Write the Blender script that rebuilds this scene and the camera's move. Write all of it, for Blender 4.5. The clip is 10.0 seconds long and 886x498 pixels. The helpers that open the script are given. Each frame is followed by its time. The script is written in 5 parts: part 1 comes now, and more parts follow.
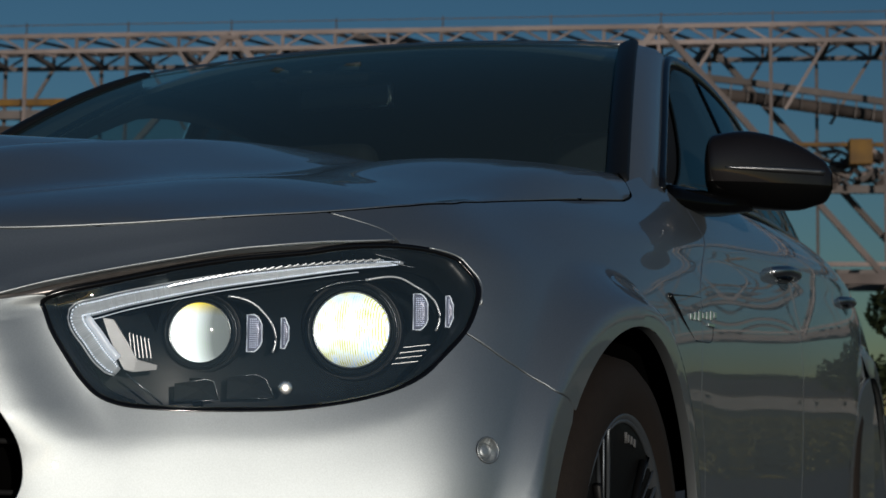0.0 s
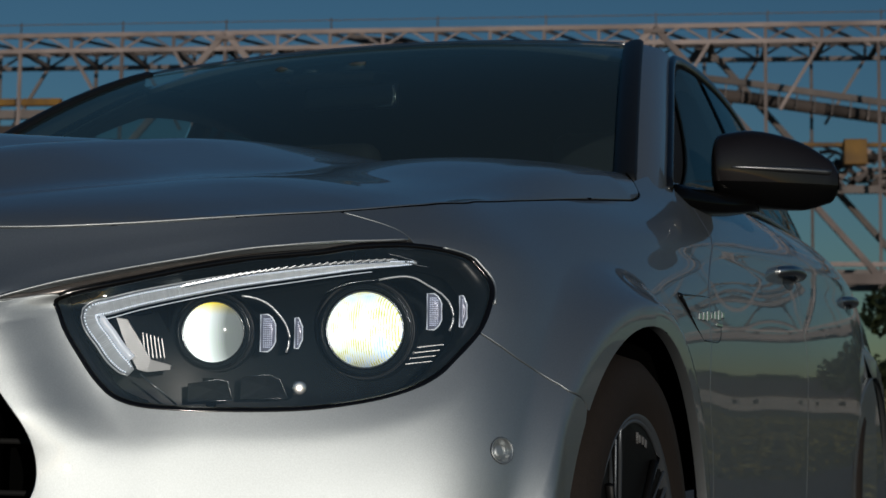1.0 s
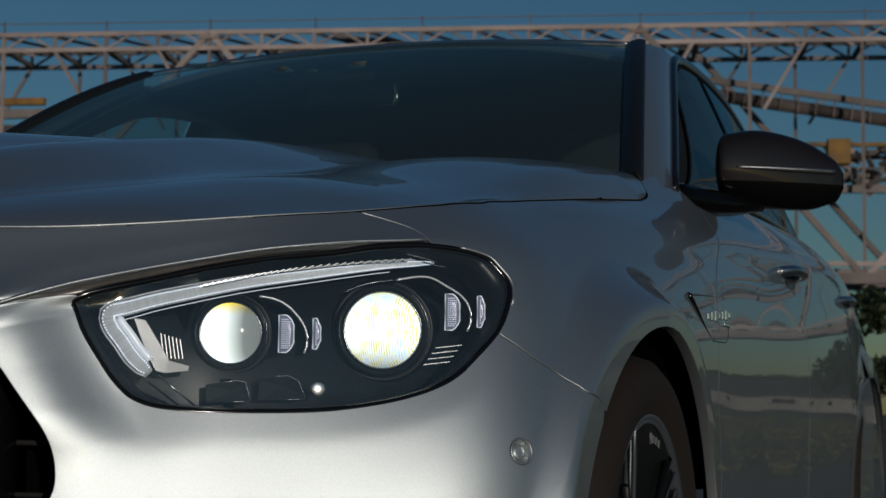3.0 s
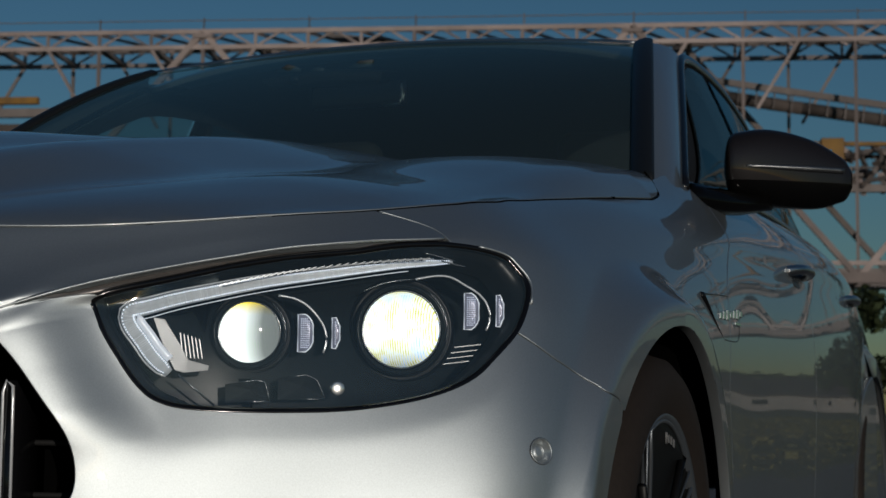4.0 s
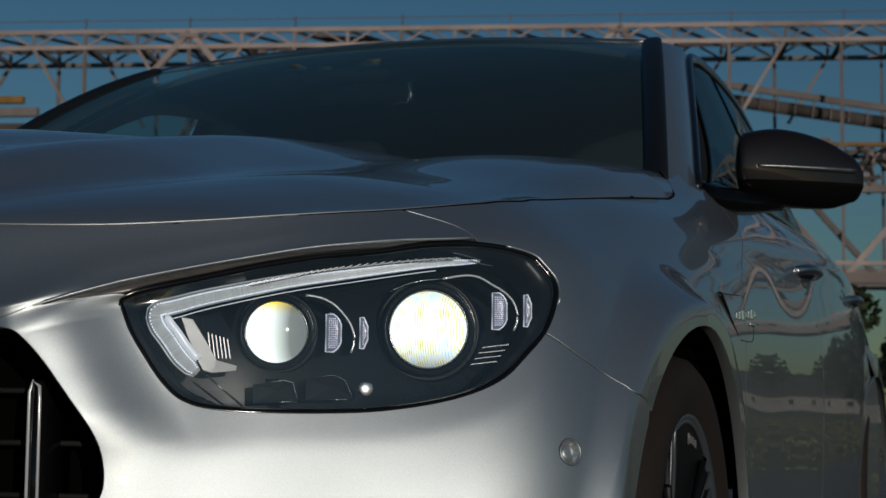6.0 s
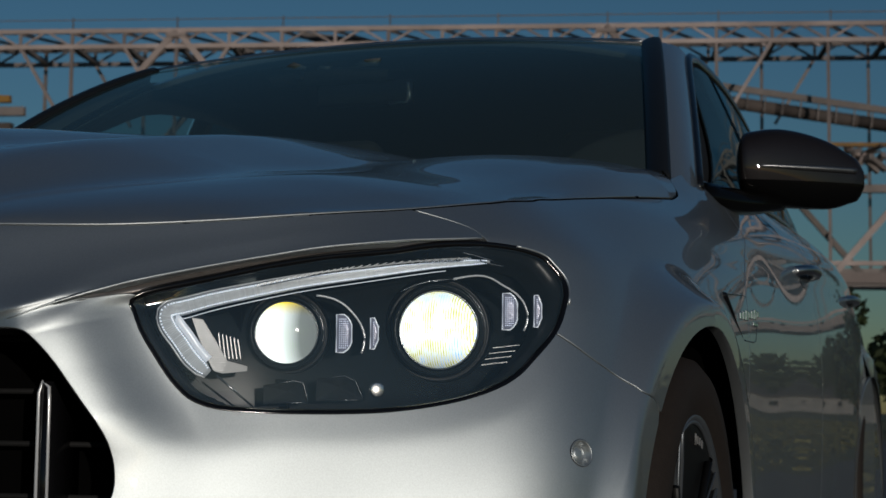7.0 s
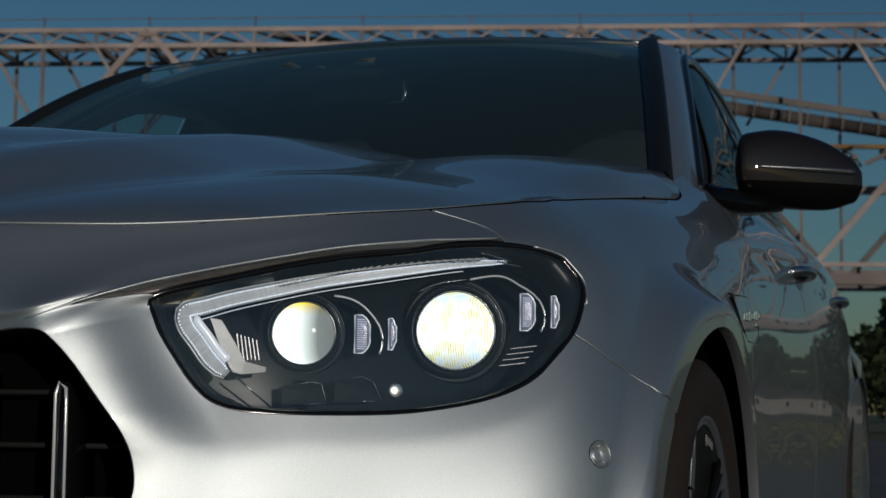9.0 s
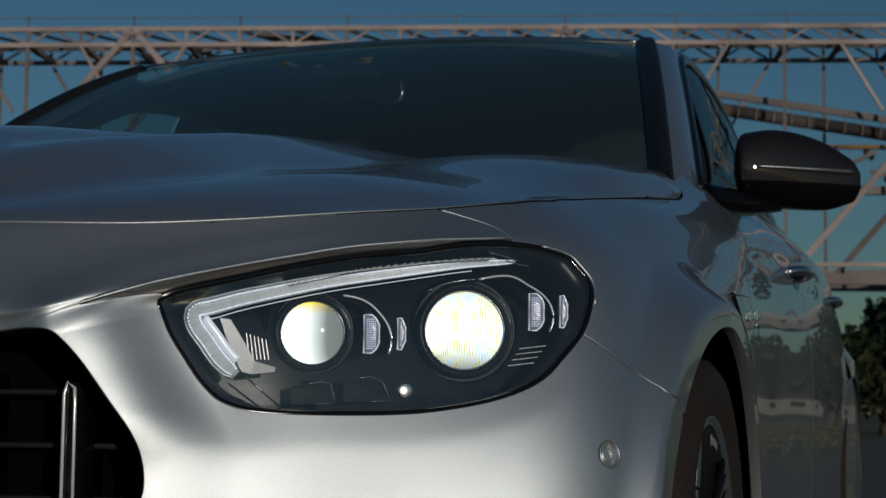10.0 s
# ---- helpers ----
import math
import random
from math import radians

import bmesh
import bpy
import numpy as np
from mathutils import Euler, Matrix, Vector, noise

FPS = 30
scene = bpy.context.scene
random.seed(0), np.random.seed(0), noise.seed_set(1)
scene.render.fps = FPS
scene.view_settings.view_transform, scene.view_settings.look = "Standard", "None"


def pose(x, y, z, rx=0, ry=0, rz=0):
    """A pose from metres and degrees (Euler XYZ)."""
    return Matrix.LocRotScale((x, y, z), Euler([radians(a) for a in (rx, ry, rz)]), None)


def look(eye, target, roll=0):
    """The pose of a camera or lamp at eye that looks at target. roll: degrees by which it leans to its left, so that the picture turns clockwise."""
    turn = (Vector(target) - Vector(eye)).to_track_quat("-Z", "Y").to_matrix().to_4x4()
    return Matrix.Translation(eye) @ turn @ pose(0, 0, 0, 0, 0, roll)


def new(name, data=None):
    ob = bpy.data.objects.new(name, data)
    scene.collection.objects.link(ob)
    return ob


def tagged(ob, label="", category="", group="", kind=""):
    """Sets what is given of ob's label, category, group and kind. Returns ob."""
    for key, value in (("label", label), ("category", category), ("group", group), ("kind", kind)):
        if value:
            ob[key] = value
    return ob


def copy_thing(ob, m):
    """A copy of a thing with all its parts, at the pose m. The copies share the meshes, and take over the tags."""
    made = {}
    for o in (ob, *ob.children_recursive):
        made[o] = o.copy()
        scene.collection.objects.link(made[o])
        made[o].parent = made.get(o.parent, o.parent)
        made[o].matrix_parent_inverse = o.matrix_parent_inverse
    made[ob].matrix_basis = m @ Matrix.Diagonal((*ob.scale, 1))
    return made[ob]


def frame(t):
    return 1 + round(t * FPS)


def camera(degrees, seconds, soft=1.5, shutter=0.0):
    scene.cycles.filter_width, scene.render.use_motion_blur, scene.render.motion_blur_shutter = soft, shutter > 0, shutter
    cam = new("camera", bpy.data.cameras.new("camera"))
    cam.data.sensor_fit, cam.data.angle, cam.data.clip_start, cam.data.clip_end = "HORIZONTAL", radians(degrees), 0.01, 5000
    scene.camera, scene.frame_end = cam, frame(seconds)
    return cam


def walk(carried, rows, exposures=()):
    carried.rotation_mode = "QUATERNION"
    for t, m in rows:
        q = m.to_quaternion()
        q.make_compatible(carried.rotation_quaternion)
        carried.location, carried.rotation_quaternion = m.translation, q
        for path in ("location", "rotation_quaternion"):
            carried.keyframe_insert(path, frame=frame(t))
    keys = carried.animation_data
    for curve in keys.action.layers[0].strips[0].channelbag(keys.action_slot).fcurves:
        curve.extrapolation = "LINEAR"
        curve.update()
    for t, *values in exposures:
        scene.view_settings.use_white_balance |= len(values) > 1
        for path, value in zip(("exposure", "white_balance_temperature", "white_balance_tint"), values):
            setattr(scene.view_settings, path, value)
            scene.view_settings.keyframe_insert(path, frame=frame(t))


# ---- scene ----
cam = camera(29.2, 10.0)
PATH = [
    (0, (2.238, 1.46, 0.588), (0.367, 0.778, 0.776), 0.7),
    (0.5, (2.237, 1.449, 0.588), (0.365, 0.77, 0.776), 0.7),
    (1, (2.239, 1.437, 0.588), (0.366, 0.761, 0.776), 0.7),
    (1.5, (2.24, 1.426, 0.589), (0.365, 0.755, 0.776), 0.7),
    (2, (2.242, 1.417, 0.589), (0.365, 0.752, 0.777), 0.7),
    (3.5, (2.245, 1.384, 0.589), (0.365, 0.729, 0.776), 0.6),
    (4, (2.247, 1.368, 0.589), (0.365, 0.717, 0.776), 0.6),
    (4.5, (2.246, 1.355, 0.589), (0.363, 0.707, 0.776), 0.6),
    (5, (2.248, 1.342, 0.589), (0.363, 0.699, 0.776), 0.6),
    (5.5, (2.249, 1.331, 0.589), (0.363, 0.691, 0.776), 0.6),
    (7, (2.251, 1.292, 0.59), (0.358, 0.671, 0.777), 0.6),
    (7.5, (2.252, 1.279, 0.59), (0.358, 0.666, 0.777), 0.6),
    (8, (2.254, 1.266, 0.59), (0.357, 0.662, 0.778), 0.6),
    (8.5, (2.256, 1.254, 0.59), (0.356, 0.658, 0.778), 0.6),
    (9, (2.256, 1.24, 0.59), (0.354, 0.651, 0.778), 0.6),
    (9.5, (2.257, 1.226, 0.59), (0.352, 0.646, 0.778), 0.6),
    (10, (2.259, 1.213, 0.59), (0.351, 0.641, 0.778), 0.6),
]
EXPOSURE, SKY, SUN = -0.83, 0.092, 2.95
walk(cam, [(t, look(eye, target, roll)) for t, eye, target, roll in PATH], [(0, EXPOSURE, 5900, 10)])

cam.data.dof.use_dof, cam.data.dof.focus_distance, cam.data.dof.aperture_fstop = True, 1.98, 17.0

# ---- world and sun ----
SUN_TURN, SUN_HIGH = 38.0, 5.0          # degrees from the car's nose towards its left side; degrees above the horizon
world = bpy.data.worlds.new("sky")
scene.world = world
world.use_nodes = True
wn = world.node_tree
sky = wn.nodes.new("ShaderNodeTexSky")
sky.sky_type, sky.sun_disc = "NISHITA", False
sky.sun_elevation, sky.sun_rotation = radians(SUN_HIGH), radians(90 - SUN_TURN)
sky.air_density, sky.dust_density, sky.ozone_density = 1.0, 0.2, 3.2
wn.nodes["Background"].inputs["Strength"].default_value = SKY
dusk = wn.nodes.new("ShaderNodeVectorMath")           # clear teal evening air
dusk.operation = "MULTIPLY"
dusk.inputs[1].default_value = (.95, 1.0, .955)
wn.links.new(sky.outputs[0], dusk.inputs[0])
wn.links.new(dusk.outputs[0], wn.nodes["Background"].inputs["Color"])
sun_dir = Vector((math.cos(radians(SUN_TURN)) * math.cos(radians(SUN_HIGH)), math.sin(radians(SUN_TURN)) * math.cos(radians(SUN_HIGH)), math.sin(radians(SUN_HIGH))))
lamp = bpy.data.lights.new("sun", "SUN")
lamp.energy, lamp.angle, lamp.color = SUN, radians(0.6), (1.0, 0.87, 0.71)
sun = new("sun", lamp)
sun.matrix_world = look(sun_dir * 50, (0, 0, 0))


# ---- materials ----
def material(name, colour, rough=0.5, metal=0.0, grain=0.0, grain_scale=40.0, bump=0.0, bump_scale=200.0, coat=0.0, coat_rough=0.03, coat_ior=1.5,
             second=None, second_scale=3.0, emit=0.0, emit_colour=None, alpha=1.0, transmission=0.0, ior=1.45, specular=0.5, island=0.0, each=0.0):
    m = bpy.data.materials.new(name)
    m.use_nodes = True
    t = m.node_tree
    b = t.nodes["Principled BSDF"]
    b.inputs["Base Color"].default_value = (*colour, 1)
    b.inputs["Roughness"].default_value, b.inputs["Metallic"].default_value = rough, metal
    b.inputs["IOR"].default_value, b.inputs["Specular IOR Level"].default_value = ior, specular
    b.inputs["Coat Weight"].default_value, b.inputs["Coat Roughness"].default_value, b.inputs["Coat IOR"].default_value = coat, coat_rough, coat_ior
    b.inputs["Transmission Weight"].default_value, b.inputs["Alpha"].default_value = transmission, alpha
    if emit:
        b.inputs["Emission Color"].default_value = (*(emit_colour or colour), 1)
        b.inputs["Emission Strength"].default_value = emit
    where = t.nodes.new("ShaderNodeTexCoord").outputs["Object"]
    last = None
    if second or grain:
        base = t.nodes.new("ShaderNodeRGB")
        base.outputs[0].default_value = (*colour, 1)
        last = base.outputs[0]
    if second:
        n = t.nodes.new("ShaderNodeTexNoise")
        n.inputs["Scale"].default_value, n.inputs["Detail"].default_value = second_scale, 4
        r = t.nodes.new("ShaderNodeValToRGB")
        r.color_ramp.elements[0].position, r.color_ramp.elements[1].position = 0.38, 0.66
        mix = t.nodes.new("ShaderNodeMix")
        mix.data_type = "RGBA"
        t.links.new(where, n.inputs["Vector"])
        t.links.new(n.outputs["Fac"], r.inputs["Fac"])
        t.links.new(r.outputs["Color"], mix.inputs["Factor"])
        t.links.new(last, mix.inputs["A"])
        mix.inputs["B"].default_value = (*second, 1)
        last = mix.outputs["Result"]
    if grain:
        n = t.nodes.new("ShaderNodeTexNoise")
        n.inputs["Scale"].default_value, n.inputs["Detail"].default_value = grain_scale, 6
        f = t.nodes.new("ShaderNodeMapRange")
        f.inputs["To Min"].default_value, f.inputs["To Max"].default_value = 1 - grain, 1 + grain
        v = t.nodes.new("ShaderNodeVectorMath")
        v.operation = "SCALE"
        t.links.new(where, n.inputs["Vector"])
        t.links.new(n.outputs["Fac"], f.inputs["Value"])
        t.links.new(last, v.inputs[0])
        t.links.new(f.outputs["Result"], v.inputs["Scale"])
        last = v.outputs["Vector"]
    if island or each:
        g = t.nodes.new("ShaderNodeNewGeometry" if island else "ShaderNodeObjectInfo")
        f = t.nodes.new("ShaderNodeMapRange")
        f.inputs["To Min"].default_value, f.inputs["To Max"].default_value = 1 - island - each, 1 + island + each
        v = t.nodes.new("ShaderNodeVectorMath")
        v.operation = "SCALE"
        t.links.new(g.outputs["Random Per Island" if island else "Random"], f.inputs["Value"])
        if last is None:
            v.inputs[0].default_value = colour
        else:
            t.links.new(last, v.inputs[0])
        t.links.new(f.outputs["Result"], v.inputs["Scale"])
        last = v.outputs["Vector"]
    if last is not None:
        t.links.new(last, b.inputs["Base Color"])
    if bump:
        n = t.nodes.new("ShaderNodeTexNoise")
        n.inputs["Scale"].default_value, n.inputs["Detail"].default_value = bump_scale, 3
        k = t.nodes.new("ShaderNodeBump")
        k.inputs["Strength"].default_value, k.inputs["Distance"].default_value = bump, 0.002
        t.links.new(where, n.inputs["Vector"])
        t.links.new(n.outputs["Fac"], k.inputs["Height"])
        t.links.new(k.outputs["Normal"], b.inputs["Normal"])
    return m


def thin_glass(name, tint, gloss_rough=0.0, ior=1.5, haze=0.0, sheen=(1, 1, 1)):
    """A sheet of glass: it lets tinted light straight through and mirrors by its Fresnel share."""
    m = bpy.data.materials.new(name)
    m.use_nodes = True
    t = m.node_tree
    t.nodes.remove(t.nodes["Principled BSDF"])
    clear, gloss, mix, fres = (t.nodes.new("ShaderNode" + k) for k in ("BsdfTransparent", "BsdfGlossy", "MixShader", "LayerWeight"))
    clear.inputs["Color"].default_value = (*tint, 1)
    gloss.inputs["Roughness"].default_value = gloss_rough
    gloss.inputs["Color"].default_value = (*sheen, 1)
    # the same share of gloss from either side of the sheet
    fres.inputs["Blend"].default_value = .5
    steep, share = t.nodes.new("ShaderNodeMath"), t.nodes.new("ShaderNodeMapRange")
    steep.operation = "POWER"
    steep.inputs[1].default_value = 5.0
    share.inputs["To Min"].default_value, share.inputs["To Max"].default_value = 2 * ((ior - 1) / (ior + 1)) ** 2, 1
    t.links.new(fres.outputs["Facing"], steep.inputs[0])
    t.links.new(steep.outputs[0], share.inputs["Value"])
    t.links.new(share.outputs["Result"], mix.inputs[0])
    t.links.new(clear.outputs[0], mix.inputs[1])
    t.links.new(gloss.outputs[0], mix.inputs[2])
    last = mix.outputs[0]
    if haze:                                            # an even teal veil, painted in for hazy sky reflections
        veil, over = t.nodes.new("ShaderNodeBsdfDiffuse"), t.nodes.new("ShaderNodeMixShader")
        veil.inputs["Color"].default_value = (.36, .52, .58, 1)
        over.inputs[0].default_value = haze
        t.links.new(last, over.inputs[1])
        t.links.new(veil.outputs[0], over.inputs[2])
        last = over.outputs[0]
    t.links.new(last, t.nodes["Material Output"].inputs["Surface"])
    return m


def ramp_of(t, steps):
    """A colour ramp node with the given (place, colour) steps."""
    r = t.nodes.new("ShaderNodeValToRGB")
    while len(r.color_ramp.elements) < len(steps):
        r.color_ramp.elements.new(.5)
    for e, (at, c) in zip(r.color_ramp.elements, steps):
        e.position, e.color = at, (*c, 1)
    return r


def beam(name, power, axis, steps, hues, amber):
    """A lit projector: its light fades along one axis, splits into fine coloured upright bands, and turns amber above a height."""
    m = material(name, (.05, .06, .055), .08)
    t = m.node_tree
    b = t.nodes["Principled BSDF"]
    where = t.nodes["Texture Coordinate"].outputs["Object"]
    split = t.nodes.new("ShaderNodeSeparateXYZ")
    t.links.new(where, split.inputs[0])
    lo, hi = steps[0][0], steps[-1][0]
    span = t.nodes.new("ShaderNodeMapRange")
    span.inputs["From Min"].default_value, span.inputs["From Max"].default_value = lo, hi
    t.links.new(split.outputs[axis], span.inputs["Value"])
    level = ramp_of(t, [((at - lo) / (hi - lo), (v, v, v)) for at, v in steps])
    t.links.new(span.outputs["Result"], level.inputs["Fac"])
    wave = t.nodes.new("ShaderNodeTexWave")
    wave.bands_direction = "Y"
    wave.inputs["Scale"].default_value, wave.inputs["Distortion"].default_value, wave.inputs["Detail"].default_value = 120, .7, 2
    t.links.new(where, wave.inputs["Vector"])
    grain = t.nodes.new("ShaderNodeTexNoise")
    grain.inputs["Scale"].default_value, grain.inputs["Detail"].default_value = 75, 4
    t.links.new(where, grain.inputs["Vector"])
    mixed = t.nodes.new("ShaderNodeMath")
    mixed.operation = "MULTIPLY_ADD"
    mixed.inputs[1].default_value = .30
    t.links.new(wave.outputs["Fac"], mixed.inputs[0])
    half = t.nodes.new("ShaderNodeMath")
    half.operation = "MULTIPLY"
    half.inputs[1].default_value = .72
    t.links.new(grain.outputs["Fac"], half.inputs[0])
    t.links.new(half.outputs[0], mixed.inputs[2])
    hue = ramp_of(t, hues)
    t.links.new(mixed.outputs[0], hue.inputs["Fac"])
    up = t.nodes.new("ShaderNodeMapRange")
    up.inputs["From Min"].default_value, up.inputs["From Max"].default_value = amber, amber + .014
    t.links.new(split.outputs["Z"], up.inputs["Value"])
    tone = t.nodes.new("ShaderNodeMix")
    tone.data_type = "RGBA"
    tone.inputs["B"].default_value = (1, .72, .04, 1)
    t.links.new(up.outputs["Result"], tone.inputs["Factor"])
    t.links.new(hue.outputs["Color"], tone.inputs["A"])
    gain = t.nodes.new("ShaderNodeMath")
    gain.operation = "MULTIPLY"
    gain.inputs[1].default_value = power
    t.links.new(level.outputs["Color"], gain.inputs[0])
    t.links.new(tone.outputs["Result"], b.inputs["Emission Color"])
    t.links.new(gain.outputs[0], b.inputs["Emission Strength"])
    return m



M = dict(
    paint=material("silver paint", (.41, .44, .45), .44, .86, grain=.16, grain_scale=620, bump=.10, bump_scale=1400, coat=1.0, coat_rough=.012, coat_ior=1.62),
    paint_dark=material("black metallic paint", (.010, .008, .008), .6, .0, specular=.1, grain=.15, grain_scale=800, coat=.8, coat_rough=.02),
    gloss_black=material("gloss black plastic", (.006, .006, .007), .12, 0, bump=.02, bump_scale=900, specular=.5),
    shell_black=material("deep gloss black", (.003, .003, .003), .14, 0, specular=.22),
    matt_black=material("matt black plastic", (.010, .010, .010), .7, 0, grain=.3, grain_scale=300, bump=.2, bump_scale=800, specular=.25),
    # body paint of the ledge over the lamp, darkened for the shade there
    brow=material("gloss ledge with painted shade", (.16, .145, .137), .22, .55, grain=.3, grain_scale=60, bump=.03, bump_scale=300, specular=.6),
    bowl=material("shaded handle bowl", (.07, .075, .08), .35, .9, grain=.05, grain_scale=900, coat=.5),
    white_trim=material("pale bright trim", (.80, .82, .84), .25, .4, grain=.08, grain_scale=300),
    lamp_plate=material("ribbed grey plate", (.21, .215, .22), .40, .3, grain=.06, grain_scale=900, bump=.1, bump_scale=1500),
    rim_ink=material("grey wheel lettering", (.15, .15, .15), .5),
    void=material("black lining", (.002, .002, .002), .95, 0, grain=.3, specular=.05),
    chrome=material("chrome", (.80, .81, .82), .08, 1.0, bump=.02, bump_scale=600),
    satin=material("satin metal", (.55, .56, .57), .28, 1.0, bump=.05, bump_scale=900),
    lamp_black=material("lamp bezel", (.011, .014, .016), .20, 0, grain=.3, grain_scale=200, specular=.12),
    bezel_black=material("satin black bezel", (.008, .009, .010), .34, 0, grain=.3, grain_scale=200, specular=.3),
    lamp_grey=material("lamp inner trim", (.025, .027, .03), .35, .2, grain=.2, grain_scale=300),
    light_guide=material("light guide", (.50, .52, .53), .22, .2, grain=.35, grain_scale=700, bump=.5, bump_scale=900, emit=.13, emit_colour=(.94, .98, 1)),
    crystal=material("crystal reflector", (.20, .20, .25), .25, .3, bump=.15, bump_scale=450, emit=.10, emit_colour=(.8, .85, 1)),
    guide_face=material("lit guide face and glowing frame", (.80, .82, .84), .25, .2, emit=.62, emit_colour=(.97, .98, 1)),
    prism=material("clear prism", (.50, .53, .54), .3, 0, emit=.16, emit_colour=(.92, .98, 1), island=.45),
    facet=material("crystal facet", (.80, .80, .88), .18, .3, emit=.75, emit_colour=(.88, .9, 1)),
    flare_chrome=material("bright glint dome", (.80, .78, .75), .21, 1.0, grain=.05, grain_scale=300),
    low_beam=beam("lit low beam", 3.6, "Y", ((.523, .9), (.541, 1.0), (.553, .55), (.567, .13), (.585, .09)), ((0, (.80, 1, .62)), (.5, (1, 1, .88)), (1, (.92, 1, .84))), .690),
    high_beam=beam("lit high beam", 3.8, "Z", ((.634, .16), (.652, .6), (.676, 1.0), (.724, .55)), ((0, (.16, .18, .04)), (.34, (.66, .62, .10)), (.46, (1, 1, .66)), (.60, (1, 1, .97)), (.76, (.32, .62, 1))), .718),
    cell=material("lit cell", (.8, .82, .85), .3, 0, emit=1.6, emit_colour=(.9, .95, 1)),
    lamp_edge=material("lamp edge", (.22, .23, .24), .22, .9, grain=.2, grain_scale=300),
    trim_metal=material("dull lamp metal", (.20, .205, .21), .3, .9, grain=.2, grain_scale=300, bump=.1, bump_scale=900),
    # lens, windscreen and front side glass carry the painted haze of sky reflections
    lens=thin_glass("clear lamp cover", (.90, .92, .93), .015, 1.5, haze=.034),
    glass=thin_glass("windscreen", (.62, .72, .70), .0, 1.42, sheen=(.56, .66, .58), haze=.05),
    side_glass=thin_glass("side glass", (.46, .54, .54), .0, 1.42, sheen=(.36, .44, .44), haze=.03),
    privacy_glass=thin_glass("dark rear glass", (.05, .06, .06), .0, 1.5, sheen=(.50, .60, .60)),
    screen_rubber=material("screen rubber", (.010, .011, .012), .42, 0, grain=.2, grain_scale=200, specular=.35),
    rubber=material("tyre rubber", (.020, .015, .012), .75, 0, grain=.25, grain_scale=120, bump=.3, bump_scale=400, specular=.3),
    machined=material("machined rim face", (.16, .175, .19), .42, .7, bump=.1, bump_scale=900),
    rim=material("black rim", (.006, .006, .006), .45, .0, grain=.2, grain_scale=200, specular=.25),
    cloth=material("dark upholstery", (.022, .022, .023), .8, 0, grain=.3, grain_scale=200, bump=.3, bump_scale=500),
    window_grey=material("pale window", (.06, .072, .075), .4, 0, grain=.1, grain_scale=200),
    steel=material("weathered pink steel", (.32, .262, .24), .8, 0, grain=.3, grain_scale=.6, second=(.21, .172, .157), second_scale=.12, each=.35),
    steel_dark=material("dark and shaded steel", (.15, .13, .12), .8, 0, grain=.35, grain_scale=.8, each=.4),
    rust=material("brown conveyor hull", (.085, .068, .06), .85, 0, grain=.3, grain_scale=.5, second=(.05, .042, .037), second_scale=.2),
    yellow=material("yellow machine paint", (.24, .13, .025), .7, 0, grain=.25, grain_scale=.5, second=(.12, .07, .03), second_scale=.4),
    asphalt=material("asphalt", (.16, .136, .118), .9, 0, grain=.35, grain_scale=60, second=(.135, .115, .10), second_scale=.4, bump=.5, bump_scale=120),
    grass=material("grass", (.115, .112, .038), .95, 0, grain=.4, grain_scale=3, second=(.15, .138, .052), second_scale=.15, island=.2),
    leaf=material("leaves", (.026, .040, .014), .75, 0, grain=.35, grain_scale=1.5, second=(.036, .048, .016), second_scale=.3, island=.4),
    bark=material("bark", (.07, .05, .035), .95, 0, grain=.4, grain_scale=6),
    plaster=material("pale plaster", (.25, .233, .218), .9, 0, grain=.15, grain_scale=2, second=(.19, .18, .168), second_scale=.3),
    roofing=material("dark roofing", (.06, .05, .048), .85, 0, grain=.3, grain_scale=2),
    pane=material("dark pane", (.012, .015, .018), .08, 0, bump=.05, bump_scale=2),
)


# ---- building helpers ----
def part(name, bm, mat, parent=None, label=""):
    """Links a bmesh as one mesh object, under a thing or a part."""
    me = bpy.data.meshes.new(name)
    bm.to_mesh(me)
    bm.free()
    return link(name, me, mat, parent, label)


def link(name, me, mat, parent=None, label=""):
    for m in (mat if isinstance(mat, (list, tuple)) else [mat]):
        me.materials.append(M[m] if isinstance(m, str) else m)
    ob = new(name, me)
    if parent is not None:
        ob.parent = parent
        ob.matrix_parent_inverse = parent.matrix_basis.inverted()
    return tagged(ob, label)


def thing(name, label, category, group="", kind="", place=(0, 0, 0)):
    ob = new(name)
    ob.location = place
    ob.empty_display_size = .2
    return tagged(ob, label, category, group, kind)


def smooth(bm, angle=40):
    for f in bm.faces:
        f.smooth = True
    lim = radians(angle)
    for e in bm.edges:
        if len(e.link_faces) == 2 and e.calc_face_angle(0) > lim:
            e.smooth = False
    return bm


def box(size, at=(0, 0, 0), bevel=0.0, segments=2, bm=None):
    bm = bm or bmesh.new()
    got = bmesh.ops.create_cube(bm, size=1, matrix=Matrix.Translation(at) @ Matrix.Diagonal((*size, 1)))
    if bevel:
        es = list({e for v in got["verts"] for e in v.link_edges})
        bmesh.ops.bevel(bm, geom=es, offset=bevel, segments=segments, affect="EDGES", profile=.5)
    return bm


def bar(bm, a, b, w, h=None):
    """A square bar from a to b."""
    a, b = Vector(a), Vector(b)
    d = b - a
    m = Matrix.Translation((a + b) / 2) @ d.to_track_quat("Z", "Y").to_matrix().to_4x4() @ Matrix.Diagonal((w, h or w, d.length, 1))
    bmesh.ops.create_cube(bm, size=1, matrix=m)
    return bm


